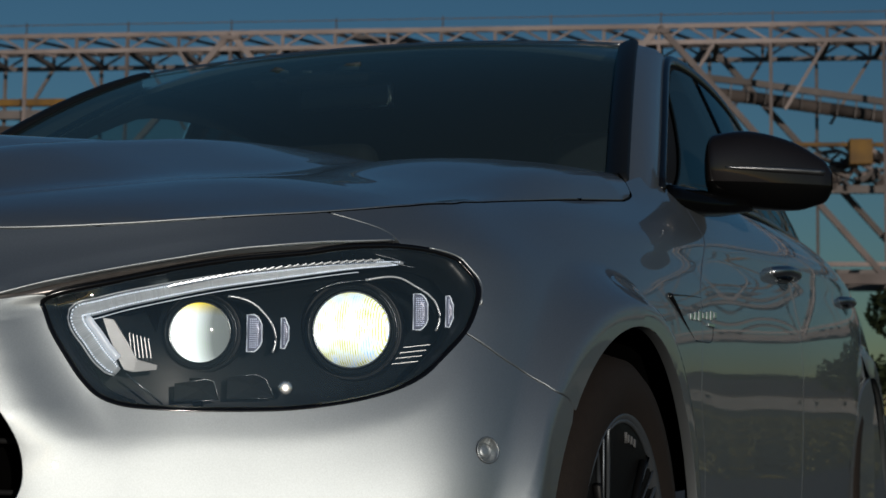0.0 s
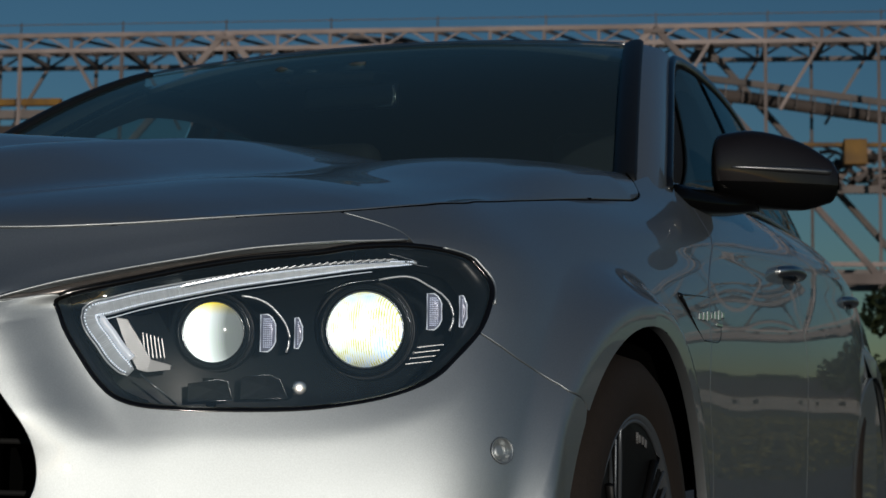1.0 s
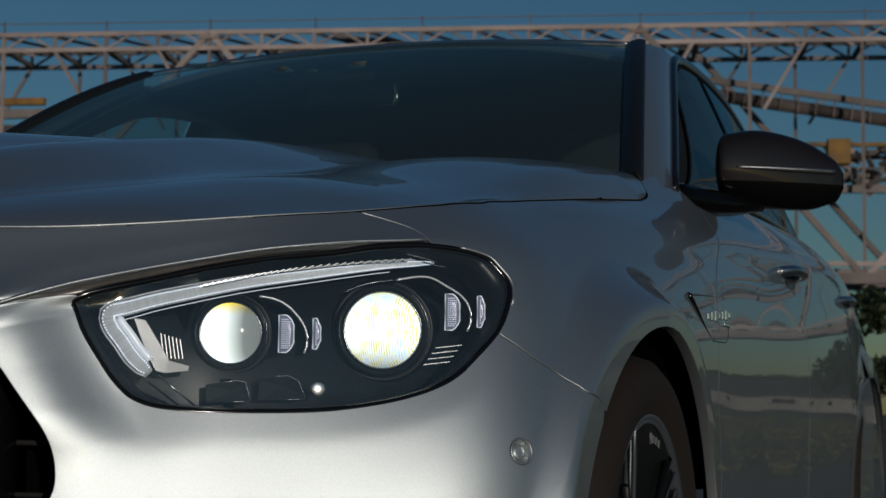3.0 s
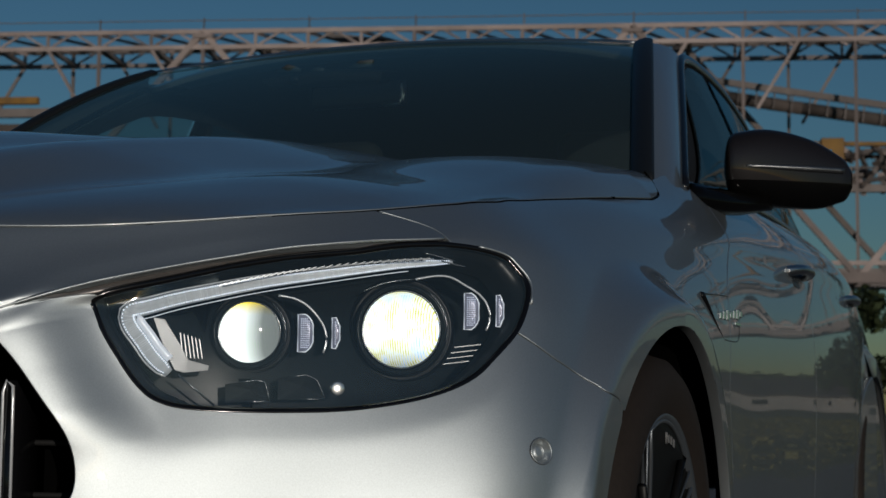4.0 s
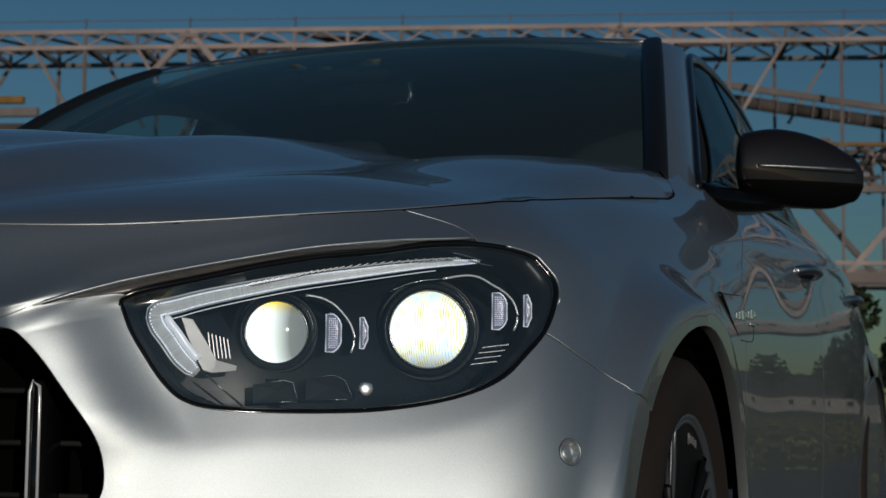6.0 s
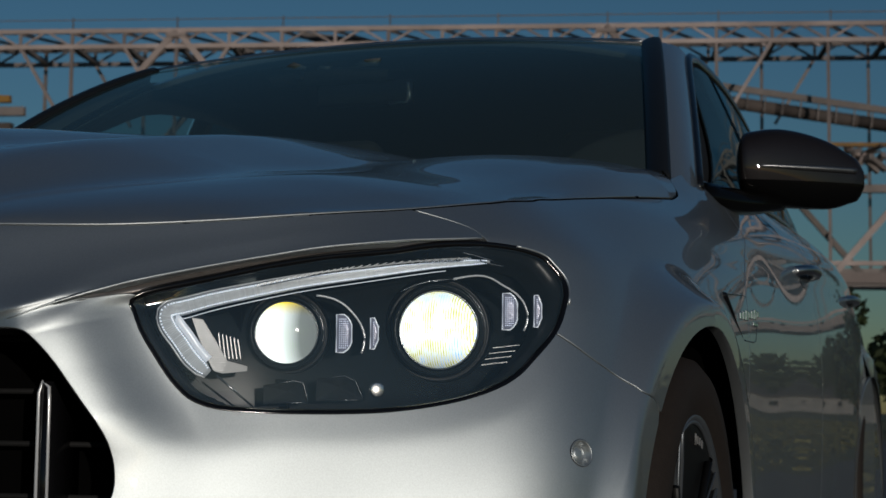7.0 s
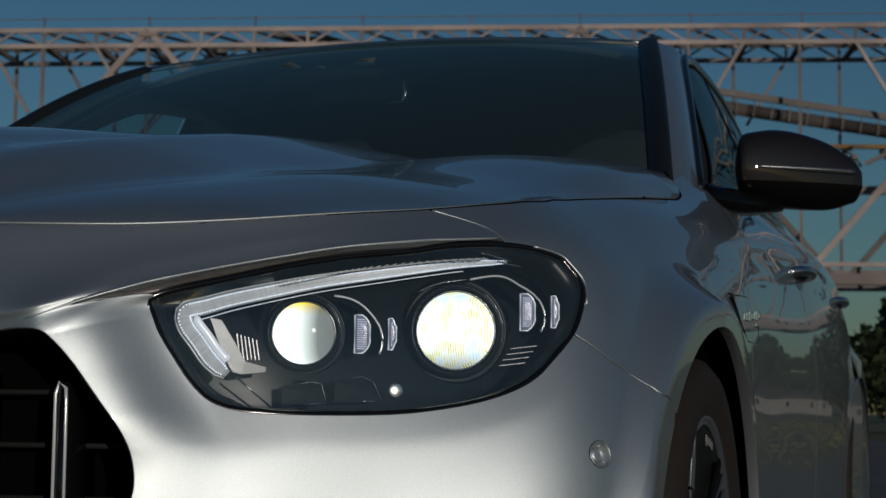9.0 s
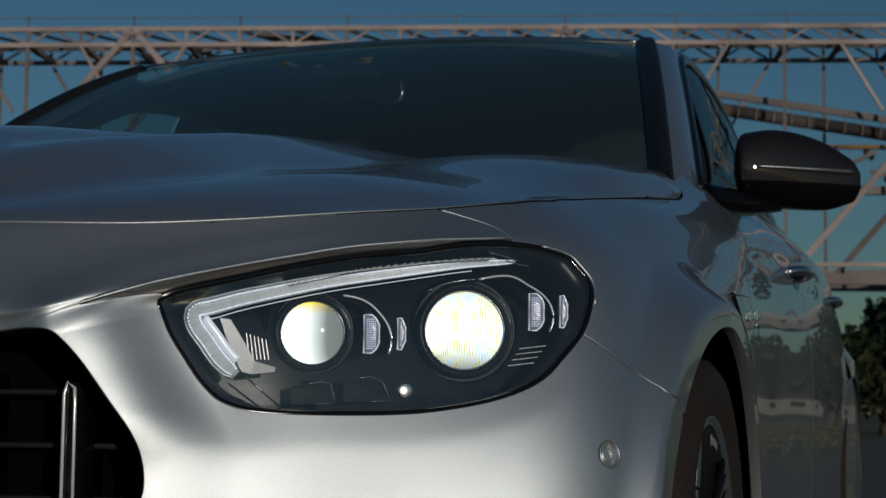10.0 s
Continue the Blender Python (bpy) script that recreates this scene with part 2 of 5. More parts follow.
def tube(points, radius, sides=8, closed=False, flat=1.0, up=(0, 0, 1), bm=None, ends=True):
    """A round or flattened tube along points; radius may be a list."""
    bm = bm or bmesh.new()
    pts = [Vector(p) for p in points]
    n = len(pts)
    rings = []
    for i, p in enumerate(pts):
        a, b = pts[(i - 1) % n if closed else max(i - 1, 0)], pts[(i + 1) % n if closed else min(i + 1, n - 1)]
        d = (b - a).normalized()
        side = d.cross(Vector(up))
        side = side.normalized() if side.length > 1e-4 else Vector((1, 0, 0))
        top = side.cross(d).normalized()
        r = radius[i] if isinstance(radius, (list, tuple)) else radius
        rings.append([bm.verts.new(p + side * math.cos(k * math.tau / sides) * r + top * math.sin(k * math.tau / sides) * r * flat) for k in range(sides)])
    for i in range(n if closed else n - 1):
        a, b = rings[i], rings[(i + 1) % n]
        for k in range(sides):
            bm.faces.new((a[k], a[(k + 1) % sides], b[(k + 1) % sides], b[k]))
    if ends and not closed:
        bm.faces.new(rings[0][::-1])
        bm.faces.new(rings[-1])
    for f in bm.faces:
        f.smooth = True
    return bm


def loft(sections, closed_u=False, caps=False, bm=None):
    """A skin over rows of points, all of one length."""
    bm = bm or bmesh.new()
    rows = [[bm.verts.new(p) for p in s] for s in sections]
    for a, b in zip(rows, rows[1:]):
        n = len(a)
        for k in range(n if closed_u else n - 1):
            bm.faces.new((a[k], a[(k + 1) % n], b[(k + 1) % n], b[k]))
    if caps:
        bm.faces.new(rows[0][::-1])
        bm.faces.new(rows[-1])
    for f in bm.faces:
        f.smooth = True
    return bm


def lathe(profile, steps=64, centre=(0, 0, 0), bm=None):
    """Turns a profile of (radius, y) round the y axis."""
    bm = bm or bmesh.new()
    rows = []
    for k in range(steps):
        a = k * math.tau / steps
        rows.append([bm.verts.new((centre[0] + r * math.cos(a), centre[1] + y, centre[2] + r * math.sin(a))) for r, y in profile])
    for k in range(steps):
        a, b = rows[k], rows[(k + 1) % steps]
        for i in range(len(profile) - 1):
            f = bm.faces.new((a[i], b[i], b[i + 1], a[i + 1]))
            f.smooth = True
    return bm


def mirrored(bm):
    for v in bm.verts:
        v.co.y = -v.co.y
    bmesh.ops.reverse_faces(bm, faces=bm.faces)
    return bm


def inside(poly, pts):
    """Which points lie in a closed outline (even-odd)."""
    x, y = pts[:, 0], pts[:, 1]
    hit = np.zeros(len(pts), bool)
    for (x0, y0), (x1, y1) in zip(poly, np.roll(poly, -1, axis=0)):
        if y0 == y1:
            continue
        c = (y0 > y) != (y1 > y)
        hit ^= c & (x < (x1 - x0) * (y - y0) / (y1 - y0) + x0)
    return hit


def area(poly):
    x, y = poly[:, 0], poly[:, 1]
    return .5 * np.sum(x * np.roll(y, -1) - y * np.roll(x, -1))


def panel(name, surface, outlines, step, mat, parent, label="", stretch=1.0, side=1, roll=.003, lip=.015, sink=0.0, gap=.0015, both=False):
    """A sheet-metal panel: the part of a surface(uv) inside outlines (the first is the rim, the rest are holes), with edges that roll in.
    stretch: metres for one unit of v, where one unit of u is a metre. side -1: on the other flank; both: the two flanks in one mesh."""
    scale = np.array([1, stretch])
    outs = [np.asarray(o, float) * scale for o in outlines]
    outs = [o[np.linalg.norm(o - np.roll(o, 1, axis=0), axis=1) > 1e-5] for o in outs]
    outs = [o if (area(o) > 0) == (i == 0) else o[::-1] for i, o in enumerate(outs)]
    ring = np.concatenate(outs)
    lo, hi = outs[0].min(0), outs[0].max(0)
    gx, gy = np.meshgrid(np.arange(lo[0] + step / 2, hi[0], step), np.arange(lo[1] + step / 2, hi[1], step))
    gx = gx + (np.arange(len(gx)) % 2)[:, None] * step / 2
    grid = np.stack([gx.ravel(), gy.ravel()], 1)

    def keep(pts):
        ok = inside(outs[0], pts)
        for o in outs[1:]:
            ok &= ~inside(o, pts)
        return ok
    grid = grid[keep(grid)]
    near = np.full(len(grid), 9.0)
    for p in ring:
        near = np.minimum(near, np.abs(grid - p).sum(1))
    grid = grid[near > step * .5 + roll + gap]
    edges, start = [], 0
    for o in outs:
        n = len(o)
        edges += [(start + i, start + (i + 1) % n) for i in range(n)]
        start += n
    from mathutils import geometry
    vs, _, fs, _, _, _ = geometry.delaunay_2d_cdt([Vector(p) for p in np.concatenate([ring, grid])], edges, [], 0, 1e-7)
    vs = np.array([tuple(v) for v in vs])
    fs = np.array([f for f in fs if len(f) == 3])
    fs = fs[keep(vs[fs].mean(1))]
    used = np.unique(fs)
    index = np.full(len(vs), -1)
    index[used] = np.arange(len(used))
    vs, fs = vs[used], index[fs]

    def at(uv):
        return np.asarray(surface(uv / scale), float)
    e = 5e-4

    def normal(uv):
        n = np.cross(at(uv + [e, 0]) - at(uv - [e, 0]), at(uv + [0, e]) - at(uv - [0, e]))
        return n / np.maximum(np.linalg.norm(n, axis=1), 1e-12)[:, None]
    p, n = at(vs), normal(vs)
    flip = FLIP[surface]
    n = n * flip
    p = p - n * sink
    pts, nrm, faces = [p], [n], [f if flip > 0 else f[::-1] for f in fs.tolist()]
    count = len(p)
    for o in outs:
        tang = np.roll(o, -1, axis=0) - np.roll(o, 1, axis=0)
        tang /= np.maximum(np.linalg.norm(tang, axis=1), 1e-9)[:, None]
        outward = np.stack([tang[:, 1], -tang[:, 0]], 1)
        q, m = at(o), normal(o) * flip
        out3 = at(o + outward * 1e-3) - q
        t3 = at(o + tang * 1e-3) - q
        t3 /= np.maximum(np.linalg.norm(t3, axis=1), 1e-9)[:, None]
        out3 -= (out3 * t3).sum(1)[:, None] * t3
        out3 /= np.maximum(np.linalg.norm(out3, axis=1), 1e-9)[:, None]
        q = q - m * sink
        # pull the sheet's own rim in, then roll over
        for i, v in enumerate(o):
            j = np.abs(vs - v).sum(1).argmin()
            pts[0][j] = q[i] - out3[i] * (roll + gap)
        loops = [(q - out3 * (roll + gap), m), (q - out3 * (roll * .45 + gap) - m * roll * .25, m + out3 * .8), (q - out3 * gap - m * roll, out3 + m * .2), (q - out3 * gap - m * lip, out3)]
        k = len(o)
        for a, (lp, ln) in enumerate(loops):
            pts.append(lp)
            nrm.append(ln / np.maximum(np.linalg.norm(ln, axis=1), 1e-9)[:, None])
            if a:
                s0, s1 = count + (a - 1) * k, count + a * k
                for i in range(k):
                    j = (i + 1) % k
                    f = [s0 + i, s0 + j, s1 + j, s1 + i]
                    faces.append(f[::-1] if flip > 0 else f)
        count += 4 * k
    pts, nrm = np.concatenate(pts), np.concatenate(nrm)
    if both or side < 0:
        mp, mn = pts * [1, -1, 1], nrm * [1, -1, 1]
        mf = [f[::-1] for f in faces]
        if both:
            faces = faces + [[i + len(pts) for i in f] for f in mf]
            pts, nrm = np.concatenate([pts, mp]), np.concatenate([nrm, mn])
        else:
            pts, nrm, faces = mp, mn, mf
    me = bpy.data.meshes.new(name)
    me.from_pydata(pts.tolist(), [], faces)
    me.polygons.foreach_set("use_smooth", [True] * len(me.polygons))
    me.normals_split_custom_set_from_vertices(nrm.tolist())
    return link(name, me, mat, parent, label)


FLIP = {}          # which way each surface faces

# ---- body surfaces ----
def cubic(xs, ys):
    """A natural cubic spline through the knots; ys may be points."""
    xs, ys = np.asarray(xs, float), np.asarray(ys, float)
    flat = ys.ndim == 1
    if flat:
        ys = ys[:, None]
    n, h = len(xs), np.diff(xs)
    a, b = np.eye(n), np.zeros(ys.shape)
    for i in range(1, n - 1):
        a[i, i - 1:i + 2] = h[i - 1], 2 * (h[i - 1] + h[i]), h[i]
        b[i] = 6 * ((ys[i + 1] - ys[i]) / h[i] - (ys[i] - ys[i - 1]) / h[i - 1])
    m = np.linalg.solve(a, b)

    def f(x):
        x = np.atleast_1d(np.asarray(x, float))
        i = np.clip(np.searchsorted(xs, x) - 1, 0, n - 2)
        t, k = (x - xs[i])[:, None], h[i][:, None]
        s = k - t
        v = (m[i] * s ** 3 + m[i + 1] * t ** 3) / (6 * k) + (ys[i] / k - m[i] * k / 6) * s + (ys[i + 1] / k - m[i + 1] * k / 6) * t
        return v[:, 0] if flat else v
    return f


def curve(points, steps=8, closed=False):
    """A smooth line through points (centripetal enough for even spacing); a point given twice in a row is a corner."""
    pts = [np.asarray(p, float) for p in points]
    runs, run = [], [pts[0]]
    for p in pts[1:]:
        if np.allclose(p, run[-1]):
            runs.append(run)
            run = [p]
        else:
            run.append(p)
    runs.append(run)
    out = []
    for run in runs:
        if len(run) < 2:
            continue
        d = np.concatenate([[0], np.cumsum([np.linalg.norm(b - a) for a, b in zip(run, run[1:])])])
        f = cubic(d, np.array(run))
        for a, b in zip(d, d[1:]):
            out += list(f(np.linspace(a, b, steps, endpoint=False)))
    if not closed:
        out.append(pts[-1])
    return np.array(out)


# the plan of the body at lamp height, from the nose round the corner to the tail
PLAN = np.array([(.815, 0), (.805, .15), (.77, .29), (.698, .425), (.625, .535), (.545, .64), (.47, .735), (.402, .815), (.32, .862), (.20, .885),
                 (0, .898), (-.3, .900), (-.6, .900), (-1, .90), (-1.6, .91), (-2.2, .915), (-2.7, .915), (-3.2, .90), (-3.7, .83),
                 (-4.0, .66), (-4.08, .4), (-4.09, 0)])
PLAN_U = np.concatenate([[0], np.cumsum(np.hypot(*np.diff(PLAN, axis=0).T))])
plan_at = cubic(PLAN_U, PLAN)
STATIONS = (0, .3, .43, .57, .71, .84, .95, 1.2, 1.41, 1.71, 2.03, 2.4, 3.0, 4.1, 5.1, 6.1)
# each line of the body, from the bonnet's edge down to the sill: how far it lies out of the plan, and how high, at those stations
OUT, HIGH = [], []


def body_line(name, out, high):
    OUT.append(out)
    HIGH.append(high)


body_line("bonnet edge", (-0.1, -0.085, -0.075, -0.08, -0.1, -0.15, -0.19, -0.195, -0.185, -0.165, -0.185, -0.165, -0.15, -0.17, -0.18, -0.16),
          (.8, .8, .805, .82, .84, .86, .88, .89, .905, .955, 1.085, 1.11, 1.08, 1.09, 1.06, 1.06))
body_line("shoulder", (-0.075, -0.06, -0.05, -0.055, -0.068, -0.105, -0.145, -0.148, -0.138, -0.121, -0.106, -0.1, -0.108, -0.13, -0.14, -0.12),
          (.785, .786, .79, .803, .818, .838, .855, .866, .894, .93, .967, 1, 1.03, 1.06, 1.02, 1.03))
body_line("upper flank", (-.042, -.035, -.03, -.04, -.05, -.075, -.1, -.095, -.076, -.06, -.05, -.047, -.042, -.055, -.09, -.06),
          (.73, .735, .752, .775, .795, .812, .825, .838, .862, .893, .92, .945, .975, 1, .96, .97))
body_line("lamp top", (.004, .004, .004, -.018, -.025, -.03, -.045, -.045, -.034, -.021, -.018, -.019, -.018, -.022, -.04, -.02),
          (.672, .68, .715, .75, .772, .78, .785, .785, .8, .82, .84, .855, .875, .89, .88, .88))
body_line("crease", (-.006, -.006, -.006, -.028, -.035, -.028, -.0285, -.0285, -.02, -.0105, -.0095, -.01, -.01, -.012, -.025, -.01),
          (.666, .674, .709, .744, .766, .7594, .75, .7525, .7675, .7825, .7975, .81, .825, .835, .83, .83))
body_line("lamp middle", (-.008, -.004, .002, 0, 0, -.004, -.012, -.012, -.007, -.002, -.002, -.002, -.002, -.004, -.01, 0),
          (.65, .655, .69, .705, .71, .712, .715, .72, .735, .745, .755, .765, .775, .78, .78, .78))
body_line("lamp foot", (-.015, -.01, .004, .008, .01, .012, .01, .006, .004, .005, .005, .005, .005, .005, .005, .01),
          (.6, .605, .635, .645, .645, .645, .645, .65, .66, .665, .67, .675, .68, .68, .68, .68))
body_line("upper bumper", (-0.015, -0.008, 0.006, 0.012, 0.018, 0.03, 0.034, 0.014, 0.01, 0.0021, 0.0021, 0.0021, 0.0021, 0.0021, 0.01, 0.02),
          (.53, .54, .565, .575, .575, .57, .57, .565, .565, .565, .565, .565, .565, .57, .57, .57))
body_line("bumper", (-0.01, -0.002, 0.013, 0.024, 0.032, 0.047, 0.050, 0.018, 0.015, -0.0015, -0.0015, -0.0015, -0.0015, -0.0015, 0.01, 0.01),
          (.44, .45, .47, .48, .48, .48, .48, .46, .44, .44, .44, .44, .44, .44, .46, .46))
body_line("lower bumper", (0, 0.006, 0.022, 0.034, 0.042, 0.054, 0.044, 0.012, 0.012, -0.01, -0.01, -0.01, -0.01, -0.01, 0, 0),
          (.32, .33, .34, .34, .34, .34, .34, .33, .32, .31, .3, .3, .3, .3, .33, .33))
body_line("sill", (-.02, -.01, .01, .02, .03, .03, .03, .01, -.01, -.03, -.04, -.045, -.045, -.04, -.02, -.02),
          (.2, .2, .2, .2, .2, .2, .2, .2, .2, .19, .19, .19, .19, .19, .22, .22))
ROWS = len(OUT)
out_at, high_at = cubic(STATIONS, np.array(OUT).T), cubic(STATIONS, np.array(HIGH).T)
ARCHES = ((0.0, .345), (-2.94, .345))


def ease(a):
    a = np.clip(a, 0, 1)
    return a * a * (3 - 2 * a)


def blend(v):
    """The weights of the rows at v, 0 at the top row and ROWS - 1 at the bottom one: a uniform cubic B-spline."""
    v = np.clip(np.asarray(v, float), 0, ROWS - 1 - 1e-9)
    w = np.zeros((len(v), ROWS))
    i, rows = np.floor(v).astype(int), np.arange(len(v))
    t = v - i
    for k, b in ((-1, (1 - t) ** 3), (0, 3 * t ** 3 - 6 * t ** 2 + 4), (1, -3 * t ** 3 + 3 * t ** 2 + 3 * t + 1), (2, t ** 3)):
        np.add.at(w, (rows, np.clip(i + k, 0, ROWS - 1)), b / 6)
    return w


LAMP = ((.469, 5.03), (.480, 4.65), (.524, 4.44), (.617, 4.17), (.714, 3.975), (.779, 3.655), (.872, 3.21), (.924, 3.36), (.962, 3.71), (.977, 4.21), (.963, 5.14), (.942, 5.55),
        (.908, 5.98), (.876, 6.32), (.828, 6.57), (.762, 6.75), (.70, 6.83), (.612, 6.84), (.574, 6.81), (.543, 6.73), (.521, 6.55), (.496, 6.06), (.479, 5.57), (.469, 5.03))
lamp_rim = curve(LAMP, 6)[:-1]
CREST_U, CREST_V = (.352, .380, .408, .465, .524, .618, .714, .780, .874), (4.41, 4.19, 4.05, 3.86, 3.83, 3.77, 3.51, 3.16, 2.97)
FRAME, FRAME_DEEP = .033, .0040                        # the bumper slopes in towards the lamp over this width, to this depth


def lamp_frame(u, v):
    """How far the skin stands out round the lamp's sunken frame: 0 at the lamp, all of the depth beyond the frame."""
    ROW_HIGH = .085
    q = np.stack([u, v * ROW_HIGH], 1)
    a = lamp_rim * [1, ROW_HIGH]
    b = np.roll(a, -1, axis=0)
    d = np.full(len(q), 9.0)
    odd = np.zeros(len(q), bool)
    for p0, p1 in zip(a, b):
        e = p1 - p0
        k = np.clip(((q - p0) @ e) / max(e @ e, 1e-12), 0, 1)
        d = np.minimum(d, np.hypot(*(q - p0 - k[:, None] * e).T))
        if p0[1] != p1[1]:
            odd ^= ((p0[1] > q[:, 1]) != (p1[1] > q[:, 1])) & (q[:, 0] < p0[0] + (q[:, 1] - p0[1]) * e[0] / e[1])
    inward = np.clip((.64 - u) / .18, 0, 1)                # wider and deeper on the grille's side
    inward = inward * inward * (3 - 2 * inward)
    d = np.where(odd, np.maximum(-d, -.012), d) / (FRAME * (1 + .8 * inward))
    d = -.13 * np.log(np.exp(-d / .13) + np.exp(-1 / .13))
    return FRAME_DEEP * (1 - (1 + 2.1 * inward) * (1 - d))


def lip_over(u, v):
    """How far the bumper's top runs on, straight, past the skin's own rounding to its sharp lip over the lamp."""
    c = np.interp(u, CREST_U, CREST_V)
    at = lambda q: ((blend(q) * out_at(u)).sum(1), (blend(q) * high_at(u)).sum(1))
    (o0, z0), (o1, z1), (o, z) = at(c - 1.15), at(c - 1.05), at(np.minimum(v, c + .3))
    k = (o1 - o0) / np.maximum(z0 - z1, 1e-4)
    more = np.where(v > c - 1.1, np.maximum(o0 + k * (z0 - z) - o, 0), 0)
    return np.minimum(more, .012) * (1 - ease((v - c - .12) / .25)) * ease((u - .385) / .07) * ease((.89 - u) / .05)


def bumper_skin(uv):
    return skin(uv, True)


def skin(uv, lip=False):
    """Points of the car's skin at (u, v): u metres along the plan, v rows down. The wheel arches swell."""
    uv = np.atleast_2d(np.asarray(uv, float))
    u, v = uv[:, 0], uv[:, 1]
    p, q = plan_at(u), plan_at(u + 1e-3)
    d = q - p
    d /= np.linalg.norm(d, axis=1)[:, None]
    w = blend(v)
    off, z = (w * out_at(u)).sum(1), (w * high_at(u)).sum(1)
    near = (u < 1.2) & (v > 3.8) & (v < 10)
    if near.any():
        here = np.clip((v[near] - 4.3) / .8, 0, 1) * np.clip((1.1 - u[near]) / .2, 0, 1) * np.clip((u[near] - .28) / .12, 0, 1)
        off[near] += lamp_frame(u[near], v[near]) * here * here * (3 - 2 * here)
    edge = np.interp(v, (5.2, 6, 6.65, 7.15, 7.5), (.367, .395, .423, .446, .453))
    off = off + .0175 * (1 - .55 * ease((v - 6.7) / .9)) * (1 - ease((u - edge + .016) / .115)) * ease((v - 2.3) / 1.7) * ease((u - .30) / .06)        # the bumper rolls forward to the grille's edge
    off = off + .0065 * np.exp(-((v - 2.40) / .38) ** 2) * ease((u - 1.40) / .35) * ease((4.6 - u) / .4)        # the shoulder line
    if lip:
        off = off + lip_over(u, v)
    crest = np.interp(u, CREST_U, CREST_V)                 # the sharp crease over the lamp
    off = off + .0012 * np.exp(-np.hypot(v - crest, .06) / .27) * np.clip((u - .33) / .06, 0, 1) * np.clip((.93 - u) / .08, 0, 1)
    x, y = p[:, 0] + d[:, 1] * off, p[:, 1] - d[:, 0] * off
    for ax, az in ARCHES:
        r = np.hypot(x - ax, z - az)
        swell = np.clip((.45 - r) / .09, 0, 1)
        swell = swell * swell * (3 - 2 * swell)
        lip = np.interp(x - ax, (-.6, -.2, .0, .34), (.936, .936, .934, .905))
        grown = y + FLARE * swell
        grown = np.where(swell > 0, -.004 * np.log(np.exp(-(grown - .9) / .004) + np.exp(-(lip - .9) / .004)) + .9, y)
        y = np.where(np.abs(x - ax) < .5, np.maximum(grown, y - .004), y)
    return np.stack([x, y, z], 1)


FLARE = .06

# the bonnet's shut line on the skin, from the nose to the windscreen's corner
HOODLINE = ((0, .95), (.15, .96), (.27, 1.03), (.343, 1.11), (.405, 1.21), (.465, 1.32), (.533, 1.42), (.590, 1.48), (.655, 1.50), (.723, 1.54), (.793, 1.60),
            (.829, 1.59), (.868, 1.585), (.926, 1.635), (1.039, 1.616), (1.105, 1.47), (1.167, 1.311), (1.279, 1.164), (1.386, 1.236), (1.516, 1.281), (1.677, 1.274), (1.770, 1.29))
CORNER = ((1.770, 1.29), (1.837, 1.167), (1.871, .986), (1.895, .747), (1.900, .533))       # round the bonnet's rear corner
hood_uv = curve(HOODLINE, 6)
hood_rim = skin(hood_uv)
_o = np.argsort(hood_rim[:, 0])
rim_x, rim_y, rim_z = hood_rim[_o].T
rim_x, rim_y, rim_z = np.append(-.80, rim_x), np.append(rim_y[0] - .005, rim_y), np.append(rim_z[0] + .045, rim_z)      # carried on to the windscreen
rim_flow = np.polynomial.Polynomial.fit(rim_x, rim_z, 3)        # the rim's height without its small waves
bonnet_rise = cubic((-.8, -.5, -.2, .1, .4, .6, .7, .78), (1.0, .987, .81, .818, .73, .46, .205, 0))       # the flat top over the rim, along the car
crest_rise = cubic((-.55, -.35, -.15, .05, .30, .5), (.007, .002, .0029, -.0028, 0, 0))        # the swell along each side
slant_fall = cubic((.40, .5, .6, .7, .78, .85, .92, .96, 1.0), (0, .001, .0035, .0112, .0194, .0254, .0268, .0192, 0))      # each side slants down to its edge
crown_x = cubic((.45, .55, .66, .75, .84, .92, 1.0), (-.14, -.15, -.18, -.22, -.30, -.42, -.50))       # where each side crests, across the car
dome_rise = cubic((-.8, -.45, -.1, .3, .6, .78), (.60, .60, .836, 1, .977, 0))


